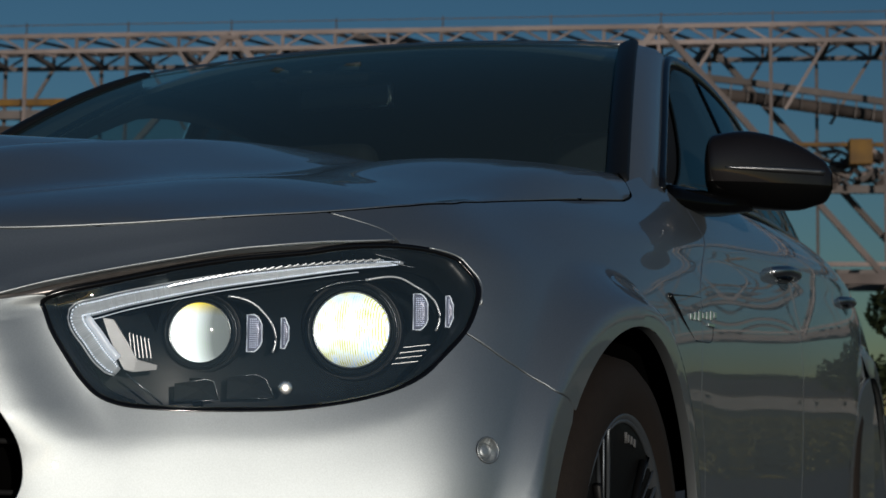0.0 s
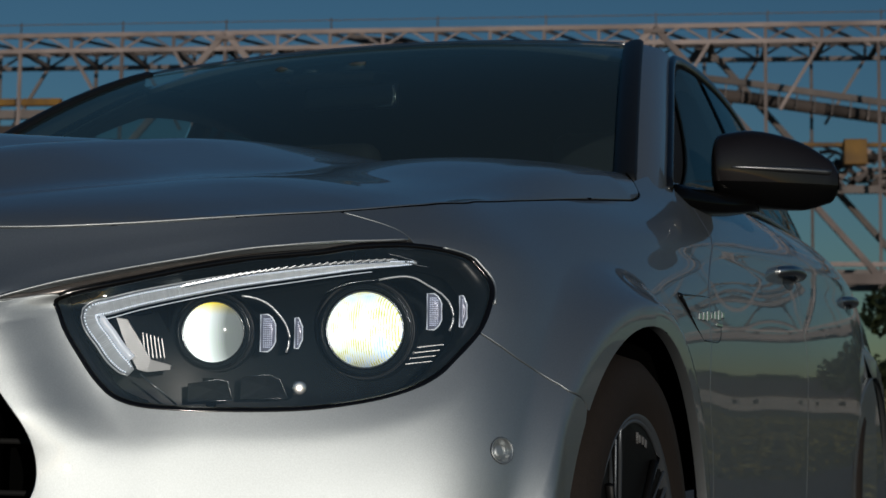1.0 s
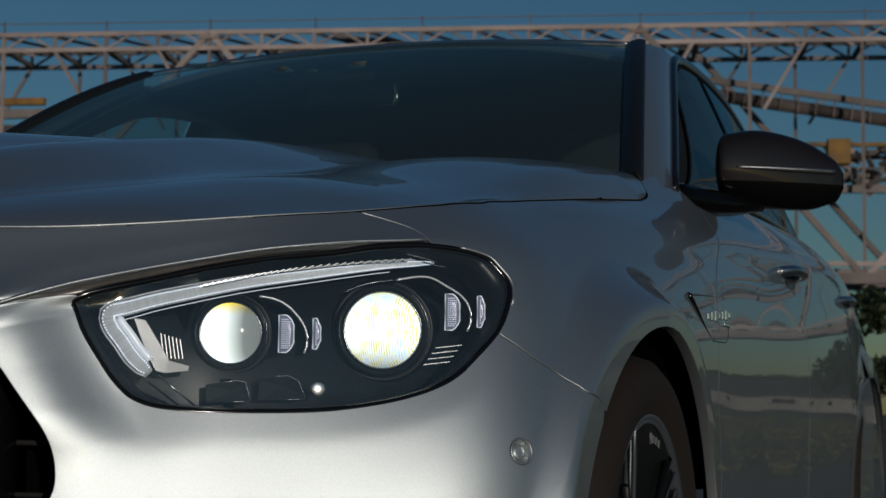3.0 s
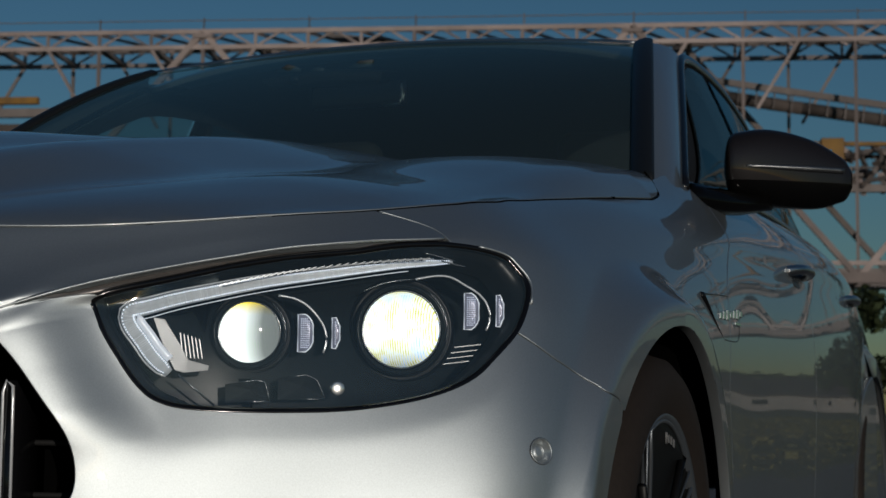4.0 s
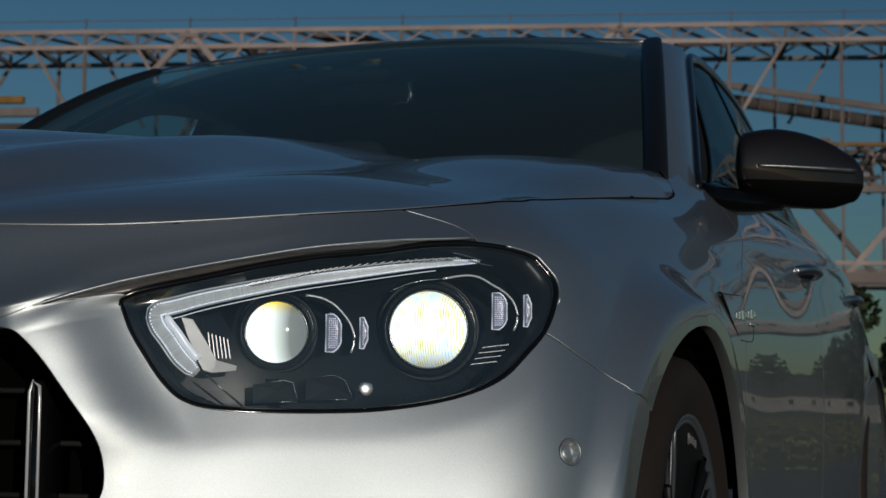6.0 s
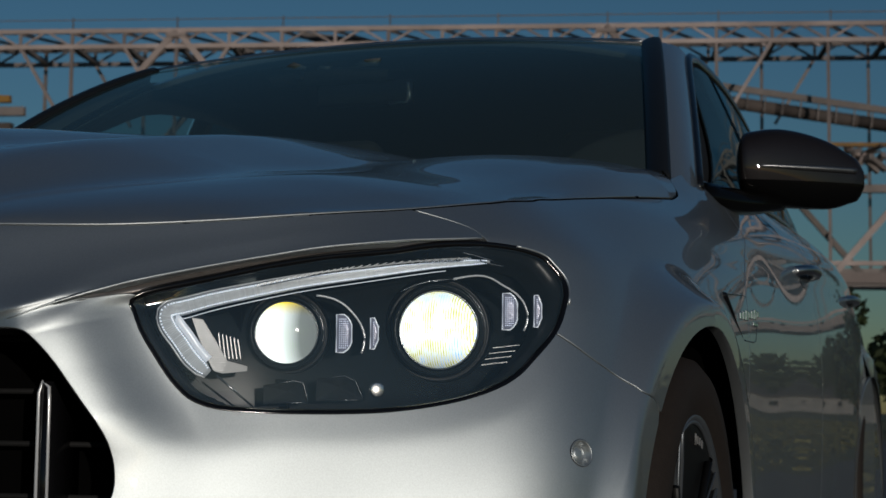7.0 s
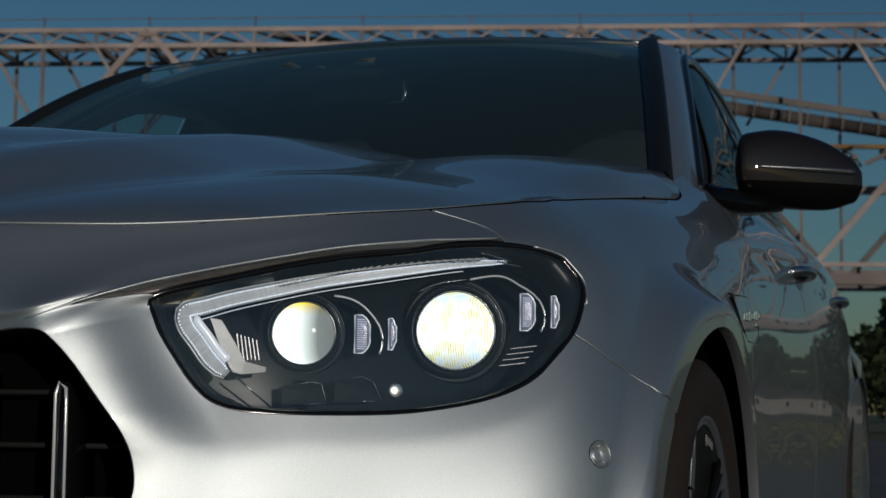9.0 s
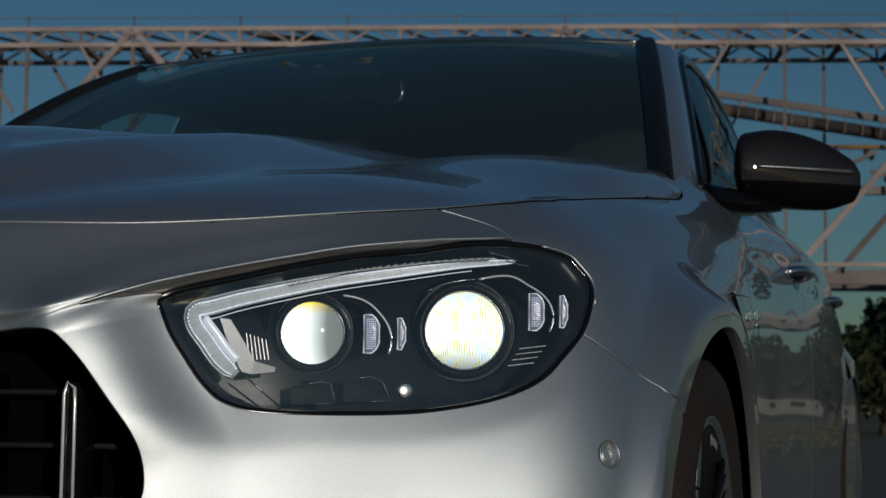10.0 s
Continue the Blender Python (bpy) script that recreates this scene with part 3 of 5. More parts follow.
def bonnet(xy):
    """A flat top with rolled edges that tighten towards the screen, and a broad power dome along its middle."""
    xy = np.atleast_2d(np.asarray(xy, float))
    x, y = xy[:, 0], xy[:, 1]
    t = np.abs(np.clip(y / np.maximum(np.interp(x, rim_x, rim_y), .05), -1.2, 1.2))
    back = ease((.55 - x) / 1.05)
    edge = (.0721 * bonnet_rise(x) * (1 - back) + .0482 * back) * (1 - t ** (8 + 20.7 * back)) + .0357 * back * (1 - t ** 4)
    rim = rim_flow(x) + (np.interp(x, rim_x, rim_z) - rim_flow(x)) * t ** 14
    dome = .0506 * (1 - ease((t - .138) / .40)) * dome_rise(x)
    ridge = np.interp(x, (-.45, -.4, -.2, 0, .2, .3, .4, .55, .65), (.001, .003, .006, .0085, .0075, .005, .003, .002, 0)) * np.exp(-(np.hypot(np.abs(y) - .215, .012) / .050) ** 1.6)
    middle = np.interp(x, (-.4, -.1, 0, .2, .4, .62), (0, .003, .006, .012, .011, 0)) * np.exp(-(y / .07) ** 2) - np.interp(x, (-.4, -.1, .1, .4, .55, .68), (0, .009, .014, .016, .010, 0)) * np.exp(-((np.abs(y) - .125) / .045) ** 2)
    crest = crest_rise(np.clip(x, -.55, .30)) * np.exp(-((t - .76) / .18) ** 2) - .0067 * np.exp(-((t - .52) / .10) ** 2) * ease((.547 - x) / .4)
    fall = (.006 * np.clip((.06 - x) / .5, 0, 1.3) ** 2 * (1 - t ** 6) + .0075 * ease((x + .30) / .42) * ease((.7 - x) / .3) * (1 - t ** 8)) * ease((t - .30) / .25)
    slant = ease(np.where(x < .265, 1 - (.265 - x) / .50, 1 - (x - .265) / .49)) * np.where(t > .4, slant_fall(np.clip(t, .4, 1)), 0)
    away = np.hypot(x - crown_x(np.clip(t, .45, 1)), .006)
    tent = .0055 * (np.exp(-away / .08) - .9 * ease((.35 - x) / .4)) * ease((t - .42) / .14) * (1 - ease((t - .84) / .12))
    z = rim + edge + dome + ridge + middle + crest - fall - slant + tent
    return np.stack([x, y, z], 1)


def lerp(a, b, t):
    return a + (b - a) * t


def screen(ab):
    """The windscreen: a from -1 to 1 across, b from 0 at the scuttle to 1 at the roof."""
    ab = np.atleast_2d(np.asarray(ab, float))
    a, b = ab[:, 0], ab[:, 1]
    bow = 1 - a * a
    x = lerp(-.62 + .22 * bow, -1.30 - .02 * bow, b)
    y = a * lerp(.752, .602, b)
    z = lerp(.985 - .02 * bow, 1.374 + .038 * bow, b) + .10 * b * (1 - b) * (1.5 - .5 * bow)
    return np.stack([x, y, z], 1)


RAIL = ((-.70, .796, .955), (-.80, .776, 1.022), (-1.06, .722, 1.18), (-1.32, .668, 1.322), (-1.45, .652, 1.368), (-1.7, .642, 1.392), (-2.1, .642, 1.385),
        (-2.5, .655, 1.31), (-2.85, .684, 1.18), (-3.1, .70, 1.085))
BELT = ((-.70, .798, .950), (-.80, .795, .975), (-1.0, .792, 1.003), (-1.35, .788, 1.030), (-1.7, .783, 1.050), (-2.1, .778, 1.060), (-2.5, .765, 1.066), (-2.85, .742, 1.070),
        (-3.0, .725, 1.072), (-3.1, .702, 1.078))
_rail, _belt = cubic(np.linspace(0, 1, 10), RAIL), cubic(np.linspace(0, 1, 10), BELT)
_rail_x, _belt_x = _rail(np.linspace(0, 1, 200)), _belt(np.linspace(0, 1, 200))


def flank(sw):
    """The side of the glasshouse: s metres behind the axle, w from 0 at the belt to 1 at the rail."""
    sw = np.atleast_2d(np.asarray(sw, float))
    s, w = sw[:, 0], sw[:, 1]
    f = lambda line, k: np.interp(s, -line[:, 0], line[:, k])
    y = lerp(f(_belt_x, 1), f(_rail_x, 1), w) + .030 * w * (1 - w)
    z = lerp(f(_belt_x, 2), f(_rail_x, 2), w)
    return np.stack([-s, y, z], 1)


roof_mid = cubic((-3.6, -3.1, -2.7, -2.3, -1.9, -1.6, -1.45, -1.38, -1.325, -1.28), (1.02, 1.16, 1.31, 1.41, 1.447, 1.452, 1.443, 1.433, 1.414, 1.39))


def roof_sheet(xy):
    xy = np.atleast_2d(np.asarray(xy, float))
    x, y = xy[:, 0], xy[:, 1]
    edge_y, edge_z = np.interp(-x, -_rail_x[:, 0], _rail_x[:, 1]), np.interp(-x, -_rail_x[:, 0], _rail_x[:, 2])
    t = np.abs(y) / edge_y
    return np.stack([x, y, lerp(roof_mid(x), edge_z + .006, np.clip(t, 0, 1.1) ** 2.6)], 1)


def pillar(sw):
    """The windscreen pillar: s from 0 at its foot to 1 at the roof, w from 0 at the glass to 1 at the door frame."""
    sw = np.atleast_2d(np.asarray(sw, float))
    s, w = sw[:, 0], sw[:, 1]
    a = screen(np.stack([np.ones(len(s)), s], 1)) + [0, .006, .004]
    x = lerp(-.70, -1.40, s)
    b = np.stack([x, np.interp(-x, -_rail_x[:, 0], _rail_x[:, 1]), np.interp(-x, -_rail_x[:, 0], _rail_x[:, 2])], 1)
    w = w[:, None]
    return a + (b - a) * w + np.array([.4, .75, .5]) * (.055 * w * (1 - w))



# ---- the car ----
car = thing("car", "silver metallic four-door saloon parked on asphalt, headlamps lit", "car")
FLIP.update({skin: -1, bumper_skin: -1, bonnet: 1, screen: 1, flank: 1, roof_sheet: 1, pillar: -1})
ROW = .085


def uv_of(x, z, guess):
    """The skin's (u, v) at a given x and z on the flank."""
    g = np.array(guess, float)
    for _ in range(25):
        p = skin(g)[0]
        j = np.stack([(skin(g + [1e-4, 0])[0] - p) / 1e-4, (skin(g + [0, 1e-4])[0] - p) / 1e-4], 1)
        g = g + np.clip(np.linalg.lstsq(j[[0, 2]], np.array([x, z]) - p[[0, 2]], rcond=None)[0], -.3, .3)
        g[1] = min(g[1], 9.75)
    return g


GRILLE = ((0, 4.60), (.15, 4.58), (.27, 4.60), (.338, 4.78), (.367, 5.225), (.395, 5.966), (.423, 6.648), (.446, 7.148), (.453, 7.493), (.451, 7.685), (.425, 8.05), (.36, 9.2), (.2, 8.25), (0, 8.25))
grille_rim = curve(GRILLE, 6)
SEAM_TOP = ((.793, 1.60), (.830, 2.16), (.856, 2.59), (.872, 3.21))
SEAM_LOW = ((.942, 5.55), (.971, 5.81), (.993, 5.99), (1.019, 6.17), (1.029, 6.28), (1.037, 6.38), (1.048, 6.48), (1.066, 6.53), (1.080, 6.60), (1.090, 6.73))


def arch(centre, radius, start, stop, steps=40):
    out, g = [], None
    for k in np.linspace(start, stop, steps):
        x, z = centre[0] + radius * math.cos(radians(k)), centre[1] + radius * math.sin(radians(k))
        g = uv_of(x, z, g if g is not None else (np.interp(-x, -PLAN[:, 0], PLAN_U), 6.5))
        out.append(g)
    return np.array(out)


ARCH_R = .356
front_arch = arch(ARCHES[0], ARCH_R, 40, 190, 50)                    # from the bumper seam over the top to the sill
bumper_arch = arch(ARCHES[0], ARCH_R, 40, -8, 26)[::-1]
rear_arch = np.concatenate([arch(ARCHES[1], ARCH_R, 90, -8, 30)[::-1], arch(ARCHES[1], ARCH_R, 90, 188, 30)[1:]])
i_notch = int(np.abs(lamp_rim - [.872, 3.21]).sum(1).argmin())
i_seam = int(np.abs(lamp_rim - [.942, 5.55]).sum(1).argmin())
top_line = hood_uv[hood_uv[:, 0] <= .7931]
seam_top, seam_low = curve(SEAM_TOP, 8), curve(SEAM_LOW, 8)
lamp_lower = lamp_rim[i_seam:][::-1]                                 # from the inner tip under the lamp to the low seam
lamp_outer = lamp_rim[i_notch:i_seam + 1]


def line(a, b, n):
    return np.linspace(a, b, n, endpoint=False)


# the lamp's recess has its own lip, so the bumper's hole follows the lamp's rim
crest_u = np.linspace(.862, .392, 64)
crest_line = np.stack([crest_u, np.interp(crest_u, CREST_U, CREST_V)], 1)
slit_low = curve([(.386, 4.25), (.405, 4.31), (.425, 4.36), (.455, 4.46), tuple(lamp_rim[5])], 5)
bumper_rim = np.concatenate([top_line[:-1], seam_top[seam_top[:, 1] < 2.93], crest_line, slit_low[:-1], lamp_rim[1:6][::-1], lamp_lower[:-1], seam_low[:-1], bumper_arch[::-1], line(bumper_arch[0], (.95, 9.6), 6),
                             line((.95, 9.6), (0, 9.6), 40), line((0, 9.6), (0, 8.25), 6), grille_rim[::-1], line((0, 4.6), (0, .95), 12)[1:]])
SENSOR = (.9475, 7.284)
sensor_hole = [(SENSOR[0] + .0122 * math.cos(k), SENSOR[1] + .152 * math.sin(k)) for k in np.linspace(0, math.tau, 36, endpoint=False)]
panel("bumper", bumper_skin, [bumper_rim, sensor_hole], .009, "paint", car, "silver painted front bumper", ROW, both=True, lip=.010, roll=.0011, gap=.0006)
fender_tail = (*CORNER[:4], CORNER[3], (1.985, .735), (2.09, .76), (2.208, .836), (2.208, .836), (2.15, 1.6), (2.077, 2.49), (1.985, 3.32), (1.92, 4.98), (1.895, 6.0), (1.895, 6.6), (1.92, 7.1), (1.95, 8.2), (1.95, 9.3))
tail = curve(fender_tail, 8)
hood_back = hood_uv[hood_uv[:, 0] >= .7931]
fender_rim = np.concatenate([hood_back[:-1], tail[:-1], line((1.95, 9.3), front_arch[-1], 10), front_arch[::-1][:-1], seam_low[::-1][1:-1], lamp_outer[::-1][:-1], seam_top[::-1][:-1]])
for side in (1, -1):
    panel("front_fender", skin, [fender_rim], .010, "paint", car, "silver front wing", ROW, side, roll=.0011, gap=.0006)
B_POST = ((2.98, 1.02), (2.965, 2.0), (2.955, 2.56), (2.957, 3.41), (2.98, 6.0), (3.0, 9.2))
b_post = curve(B_POST, 8)
BELT_V = 1.02
door_front = np.concatenate([tail[(tail[:, 1] > 1.04) & (tail[:, 0] > 1.96) | (tail[:, 1] > 2.3)], line((1.95, 9.3), (3.0, 9.2), 40), b_post[::-1][:-1], line((2.98, BELT_V), (2.197, BELT_V), 30)])
front_part = rear_arch[rear_arch[:, 0] < np.interp(2.70, -PLAN[:, 0], PLAN_U)]
DOOR_TAIL = ((4.36, BELT_V), (4.34, 2.2), (4.26, 4.2), (4.14, 5.3))
door_tail = curve(DOOR_TAIL, 8)
low = front_part[front_part[:, 1] > 5.3]
low = low[np.argsort(low[:, 1])]
door_rear = np.concatenate([b_post[:-1], line((3.0, 9.2), low[-1], 14), low[::-1], door_tail[::-1][:-1], line((4.36, BELT_V), (2.98, BELT_V), 40)])
for side in (1, -1):
    fd = panel("front_door", skin, [door_front], .016, "paint", car, "silver front door", ROW, side)
    rd = panel("rear_door", skin, [door_rear], .016, "paint", car, "silver rear door", ROW, side)
    for d, (hx, hz, hy) in ((fd, (-1.50, .892, .882)), (rd, (-2.56, .896, .882))):
        bm = bmesh.new()
        # a strap handle; its bowl is a flat patch with the shade in its colour
        pts = curve([(hx + .105, hy - .004, hz - .004), (hx + .085, hy + .016, hz), (hx + .03, hy + .030, hz + .003), (hx - .04, hy + .031, hz + .003), (hx - .09, hy + .018, hz), (hx - .108, hy - .004, hz - .004)], 5)
        tube(pts, .011, 12, flat=1.0, bm=bm)
        if side < 0:
            mirrored(bm)
        part("door_handle", bm, "satin", d, "silver bar door handle")
        g = uv_of(hx, hz - .016, (np.interp(-hx, -PLAN[:, 0], PLAN_U), 3.0))
        bowl = [g + [.068 * math.cos(k), .30 * math.sin(k)] for k in np.linspace(0, math.tau, 28, endpoint=False)]
        panel("handle_bowl", skin, [bowl], .012, "bowl", d, "", ROW, side, sink=-.001, roll=.001, lip=.002, gap=0)
# the rear quarter and tail, closing the body
over = rear_arch[::-1]                                               # from the front foot over the top to the rear foot
over = over[np.argmax(over[:, 1] < 5.3):]
quarter_rim = np.concatenate([door_tail[:-1], over, line(over[-1], (4.95, 9.3), 6), line((4.95, 9.3), (6.02, 9.3), 30), line((6.02, 9.3), (6.02, .9), 30), line((6.02, .9), (4.36, .9), 40)])
for side in (1, -1):
    panel("rear_quarter", skin, [quarter_rim], .03, "paint", car, "silver rear quarter", ROW, side)

# bonnet
rim_line = hood_rim[hood_rim[:, 0] > -.425]
rear_edge = np.concatenate([skin(curve(CORNER, 6))[:, :2], curve([(-.565, .735), (-.555, .70), (-.52, .5), (-.46, .25), (-.44, 0)], 8)])
half = np.concatenate([rim_line[1:, :2], rear_edge])
hood_outline = np.concatenate([half, (half * [1, -1])[::-1][1:-1]])
panel("bonnet", bonnet, [hood_outline], .014, "paint", car, "silver bonnet with two power domes", roll=.0016, lip=.02, gap=.0018)
seal_uv = np.concatenate([hood_uv[(hood_uv[:, 0] > .66)][:-1], curve(CORNER, 6)])
for side in (1, -1):
    seal = skin(seal_uv) * [1, side, 1]
    part("bonnet_seal", tube(seal - np.array([0, 0, .0008]), [.0008 + .0009 * min(1, k / 30) for k in range(len(seal))], 8), "void", car, "black seal along the bonnet's shut line")

# windscreen, its trim, roof and pillars
panel("windscreen", screen, [[(-1, 0), *[(-1 + .05 * k, 0) for k in range(1, 40)], (1, 0), *[(1, .05 * k) for k in range(1, 20)], (1, 1), *[(1 - .05 * k, 1) for k in range(1, 40)], (-1, 1),
      *[(-1, 1 - .05 * k) for k in range(1, 20)]]], .04, "glass", car, "dark tinted windscreen", .8, roll=.002, lip=.006)
roof_edge = [(x, np.interp(-x, -_rail_x[:, 0], _rail_x[:, 1])) for x in np.linspace(-1.40, -2.75, 40)]
roof_front = [tuple(screen([[a, 1.0]])[0][:2]) for a in np.linspace(0, .97, 20)]
half = np.array(roof_front + [(-1.345, .624), (-1.37, .642)] + roof_edge + [(-2.76, y) for y in (.55, .4, .2, 0)])
roof_outline = np.concatenate([half, (half * [1, -1])[::-1][1:-1]])
panel("roof", roof_sheet, [roof_outline], .022, "paint", car, "silver roof", lip=.012)
for side in (1, -1):
    panel("windscreen_pillar", pillar, [[*[(s, 0.0) for s in np.linspace(-.10, 1, 36)], (1, .5), *[(s, 1) for s in np.linspace(1, -.10, 36)], (-.10, .5)]], .02, "paint", car, "silver windscreen pillar", .12, side, roll=.002, gap=0)
    # black rubber strip down the edge of the screen
    pts = screen(np.stack([np.full(30, .985), np.linspace(-.02, 1.0, 30)], 1)) * [1, side, 1]
    part("screen_trim", tube(pts + np.array([.004, 0, .003]), .022 if side > 0 else .015, 10, flat=.45, up=(1, 0, .6)), "screen_rubber", car, "black rubber screen trim")
pts = screen(np.stack([np.linspace(-.97, .97, 40), np.full(40, .995)], 1))
part("header_trim", tube(pts + np.array([.002, 0, .004]), .004, 8, flat=.6, up=(1, 0, .6)), "satin", car, "thin bright roof edge")
# rear screen and boot lid, behind the roof
pts = [[(-2.75, y, float(roof_sheet([[-2.75, y]])[0][2]) - .004) for y in np.linspace(-.62, .62, 14)], [(-3.0, y * 1.03, 1.19 - .1 * (y / .62) ** 2 * .6) for y in np.linspace(-.62, .62, 14)],
       [(-3.25, y * 1.06, 1.075 - .03 * (y / .62) ** 2) for y in np.linspace(-.62, .62, 14)]]
part("rear_screen", loft(pts), "privacy_glass", car, "tinted rear screen")
pts = [[(-3.25, y, 1.075 - .03 * (y / .66) ** 2) for y in np.linspace(-.76, .76, 14)], [(-3.6, y, 1.055 - .03 * (y / .7) ** 2) for y in np.linspace(-.74, .74, 14)],
       [(-3.95, y, 1.04 - .03 * (y / .7) ** 2) for y in np.linspace(-.64, .64, 14)], [(-4.06, y, .98) for y in np.linspace(-.55, .55, 14)]]
part("boot_lid", loft(pts), "paint", car, "silver boot lid")

# side windows with dark frames
PANES = (((.83, .03), (1.42, .03), (1.66, .03), (1.66, .94), (1.45, .94), (1.22, .94), (.83, .25)), ((1.74, .03), (2.60, .03), (2.60, .90), (1.74, .94)), ((2.66, .03), (2.93, .03), (2.66, .85)))
for side in (1, -1):
    holes = [[tuple(q) for a, b in zip(p, p[1:] + p[:1]) for q in line(a, b, 12)] for p in PANES]
    panel("door_frame", flank, [[*[(s, 0.0) for s in np.linspace(.72, 3.05, 60)], *[(s, 1) for s in np.linspace(3.05, .72, 60)]], *holes], .03, "matt_black", car, "black window surround", .3, side, roll=.002, sink=.006, gap=0)
    for rim, tint in zip(holes, ("side_glass", "privacy_glass", "privacy_glass")):
        panel("side_window", flank, [rim], .04, tint, car, "tinted side window", .3, side, roll=.002, sink=-.002, lip=.004, gap=0)
    rail = np.stack([np.linspace(.74, 3.04, 70), np.full(70, 1.0)], 1)
    part("window_rail", tube(flank(rail) * [1, side, 1], .010, 8, flat=1.3), "gloss_black", car, "black roof rail trim")
    sill = np.stack([np.linspace(.80, 3.02, 60), np.full(60, -.01)], 1)
    part("window_sill_trim", tube(flank(sill) * [1, side, 1] + np.array([0, side * .004, 0]), .008, 8, flat=1.2), "gloss_black", car, "black waistline strip")


def sunk(uv, depth):
    """Points that lie depth metres under the skin."""
    uv = np.atleast_2d(np.asarray(uv, float))
    e = 5e-4
    n = np.cross(skin(uv + [0, e]) - skin(uv - [0, e]), skin(uv + [e, 0]) - skin(uv - [e, 0]))
    return skin(uv) - n / np.linalg.norm(n, axis=1)[:, None] * depth


def flipped(bm, side):
    return mirrored(bm) if side < 0 else bm


def facing(at, way, spin=(0, 0, 1)):
    """A pose at a place whose +Z looks along way and whose +Y is as near up as can be."""
    z = Vector(way).normalized()
    x = Vector(spin).cross(z).normalized()
    y = z.cross(x)
    return Matrix.Translation(at) @ Matrix((x, y, z)).transposed().to_4x4()


def disc_profile(rows, pose_m, steps=40, bm=None):
    """Turns (radius, height) rows round the +Z of a pose."""
    bm = bm or bmesh.new()
    rings = [[bm.verts.new(pose_m @ Vector((r * math.cos(k * math.tau / steps), r * math.sin(k * math.tau / steps), h))) for k in range(steps)] for r, h in rows]
    for a, b in zip(rings, rings[1:]):
        for k in range(steps):
            f = bm.faces.new((a[k], a[(k + 1) % steps], b[(k + 1) % steps], b[k]))
            f.smooth = True
    f = bm.faces.new(rings[-1])
    f.smooth = True
    return bm


# ---- headlamps ----
TAIL_A = ((.4408, .7215, .7644), (.4314, .7352, .7611), (.4200, .7517, .7560))
TAIL_B = ((.4295, .7380, .7561), (.4219, .7490, .7527), (.4136, .7611, .7506))
LOOK = (.93, .36, -.02)
for side in (1, -1):
    lamp_ob = part("headlamp", loft([[tuple(p) for p in sunk(lamp_rim, d)] for d in (.004, .05, .085)], closed_u=True), "lamp_black", car, "headlamp in a black housing behind a clear cover")
    if side < 0:
        lamp_ob.data = lamp_ob.data.copy()
        bm = bmesh.new()
        bm.from_mesh(lamp_ob.data)
        mirrored(bm)
        bm.to_mesh(lamp_ob.data)
        bm.free()
    panel("back_plate", skin, [lamp_rim], .02, "lamp_black", lamp_ob, "", ROW, side, sink=.085, roll=.001, gap=0)
    panel("lamp_cover", skin, [lamp_rim], .012, "lens", lamp_ob, "clear plastic lamp cover", ROW, side, sink=.002, roll=.002, lip=.004, gap=.003).visible_shadow = False
    part("lamp_seal", flipped(tube(sunk(lamp_rim, .004), .0045, 8, closed=True), side), "gloss_black", lamp_ob, "black seal round the lamp")
    # glossy black bezel inside the cover
    mid = np.array([.72, 5.05])
    bezel = [[tuple(p) for p in sunk(mid + (lamp_rim - mid) * k, d)] for k, d in ((.995, .008), (.955, .010), (.935, .022), (.93, .045))]
    part("bezel", flipped(loft(bezel, closed_u=True), side), "bezel_black", lamp_ob, "black bezel")
    # the light guide: one band with a long top arm, a rounded corner and a short lower arm
    guide = curve([(.400, .741, .757), (.436, .700, .752), (.467, .670, .746), (.513, .621, .735), (.556, .572, .724), (.598, .524, .710), (.626, .491, .699), (.6425, .4725, .6920), (.6515, .4640, .6865),
                   (.6520, .4650, .6775), (.6475, .4760, .6600), (.6425, .4870, .6430), (.638, .498, .631), (.634, .505, .624)], 6)
    run = np.concatenate([[0], np.cumsum(np.linalg.norm(np.diff(guide, axis=0), axis=1))])
    n = 100
    guide = np.stack([np.interp(np.linspace(0, run[-1], n), run, guide[:, k]) for k in range(3)], 1)
    half = [float(np.interp(k, (0, n * .05, n * .2, n * .4, n * .6, n * .8, n - 6, n - 3, n - 1), (.0018, .0036, .0050, .0062, .0074, .0086, .0088, .0078, .0040))) for k in range(n)]
    part("light_guide", flipped(tube(guide, half, 12, flat=.42, up=LOOK), side), "light_guide", lamp_ob, "clear lit light guide in a hook")
    flow = np.gradient(guide, axis=0)
    flow /= np.linalg.norm(flow, axis=1)[:, None]
    across = np.cross(flow, LOOK)
    across /= np.linalg.norm(across, axis=1)[:, None]
    across *= np.sign(across[-8] @ np.array([-.3, .9, .2]))              # points into the hook
    front = guide + np.array(LOOK) * .0030
    w = np.array(half)[:, None]
    inner = (front + across * (w + .0035))[int(n * .12):n - 2]
    part("guide_line", flipped(tube(inner, [.0005 + .0036 * min(1, max(0, (k - len(inner) * .80) / 4)) for k in range(len(inner))], 8), side), "guide_face", lamp_ob, "thin bright line inside the hook")
    part("guide_line", flipped(tube((front - across * (w + .0012))[int(n * .05):], .0010, 8), side), "white_trim", lamp_ob)
    # fine prisms across the guide
    bm = bmesh.new()
    for k in np.linspace(1, n - 3.01, 210):
        i = int(k)
        a, v, h = guide[i] + (guide[i + 1] - guide[i]) * (k - i) + np.array(LOOK) * (half[i] * .40), across[i] + (across[i + 1] - across[i]) * (k - i), half[i]
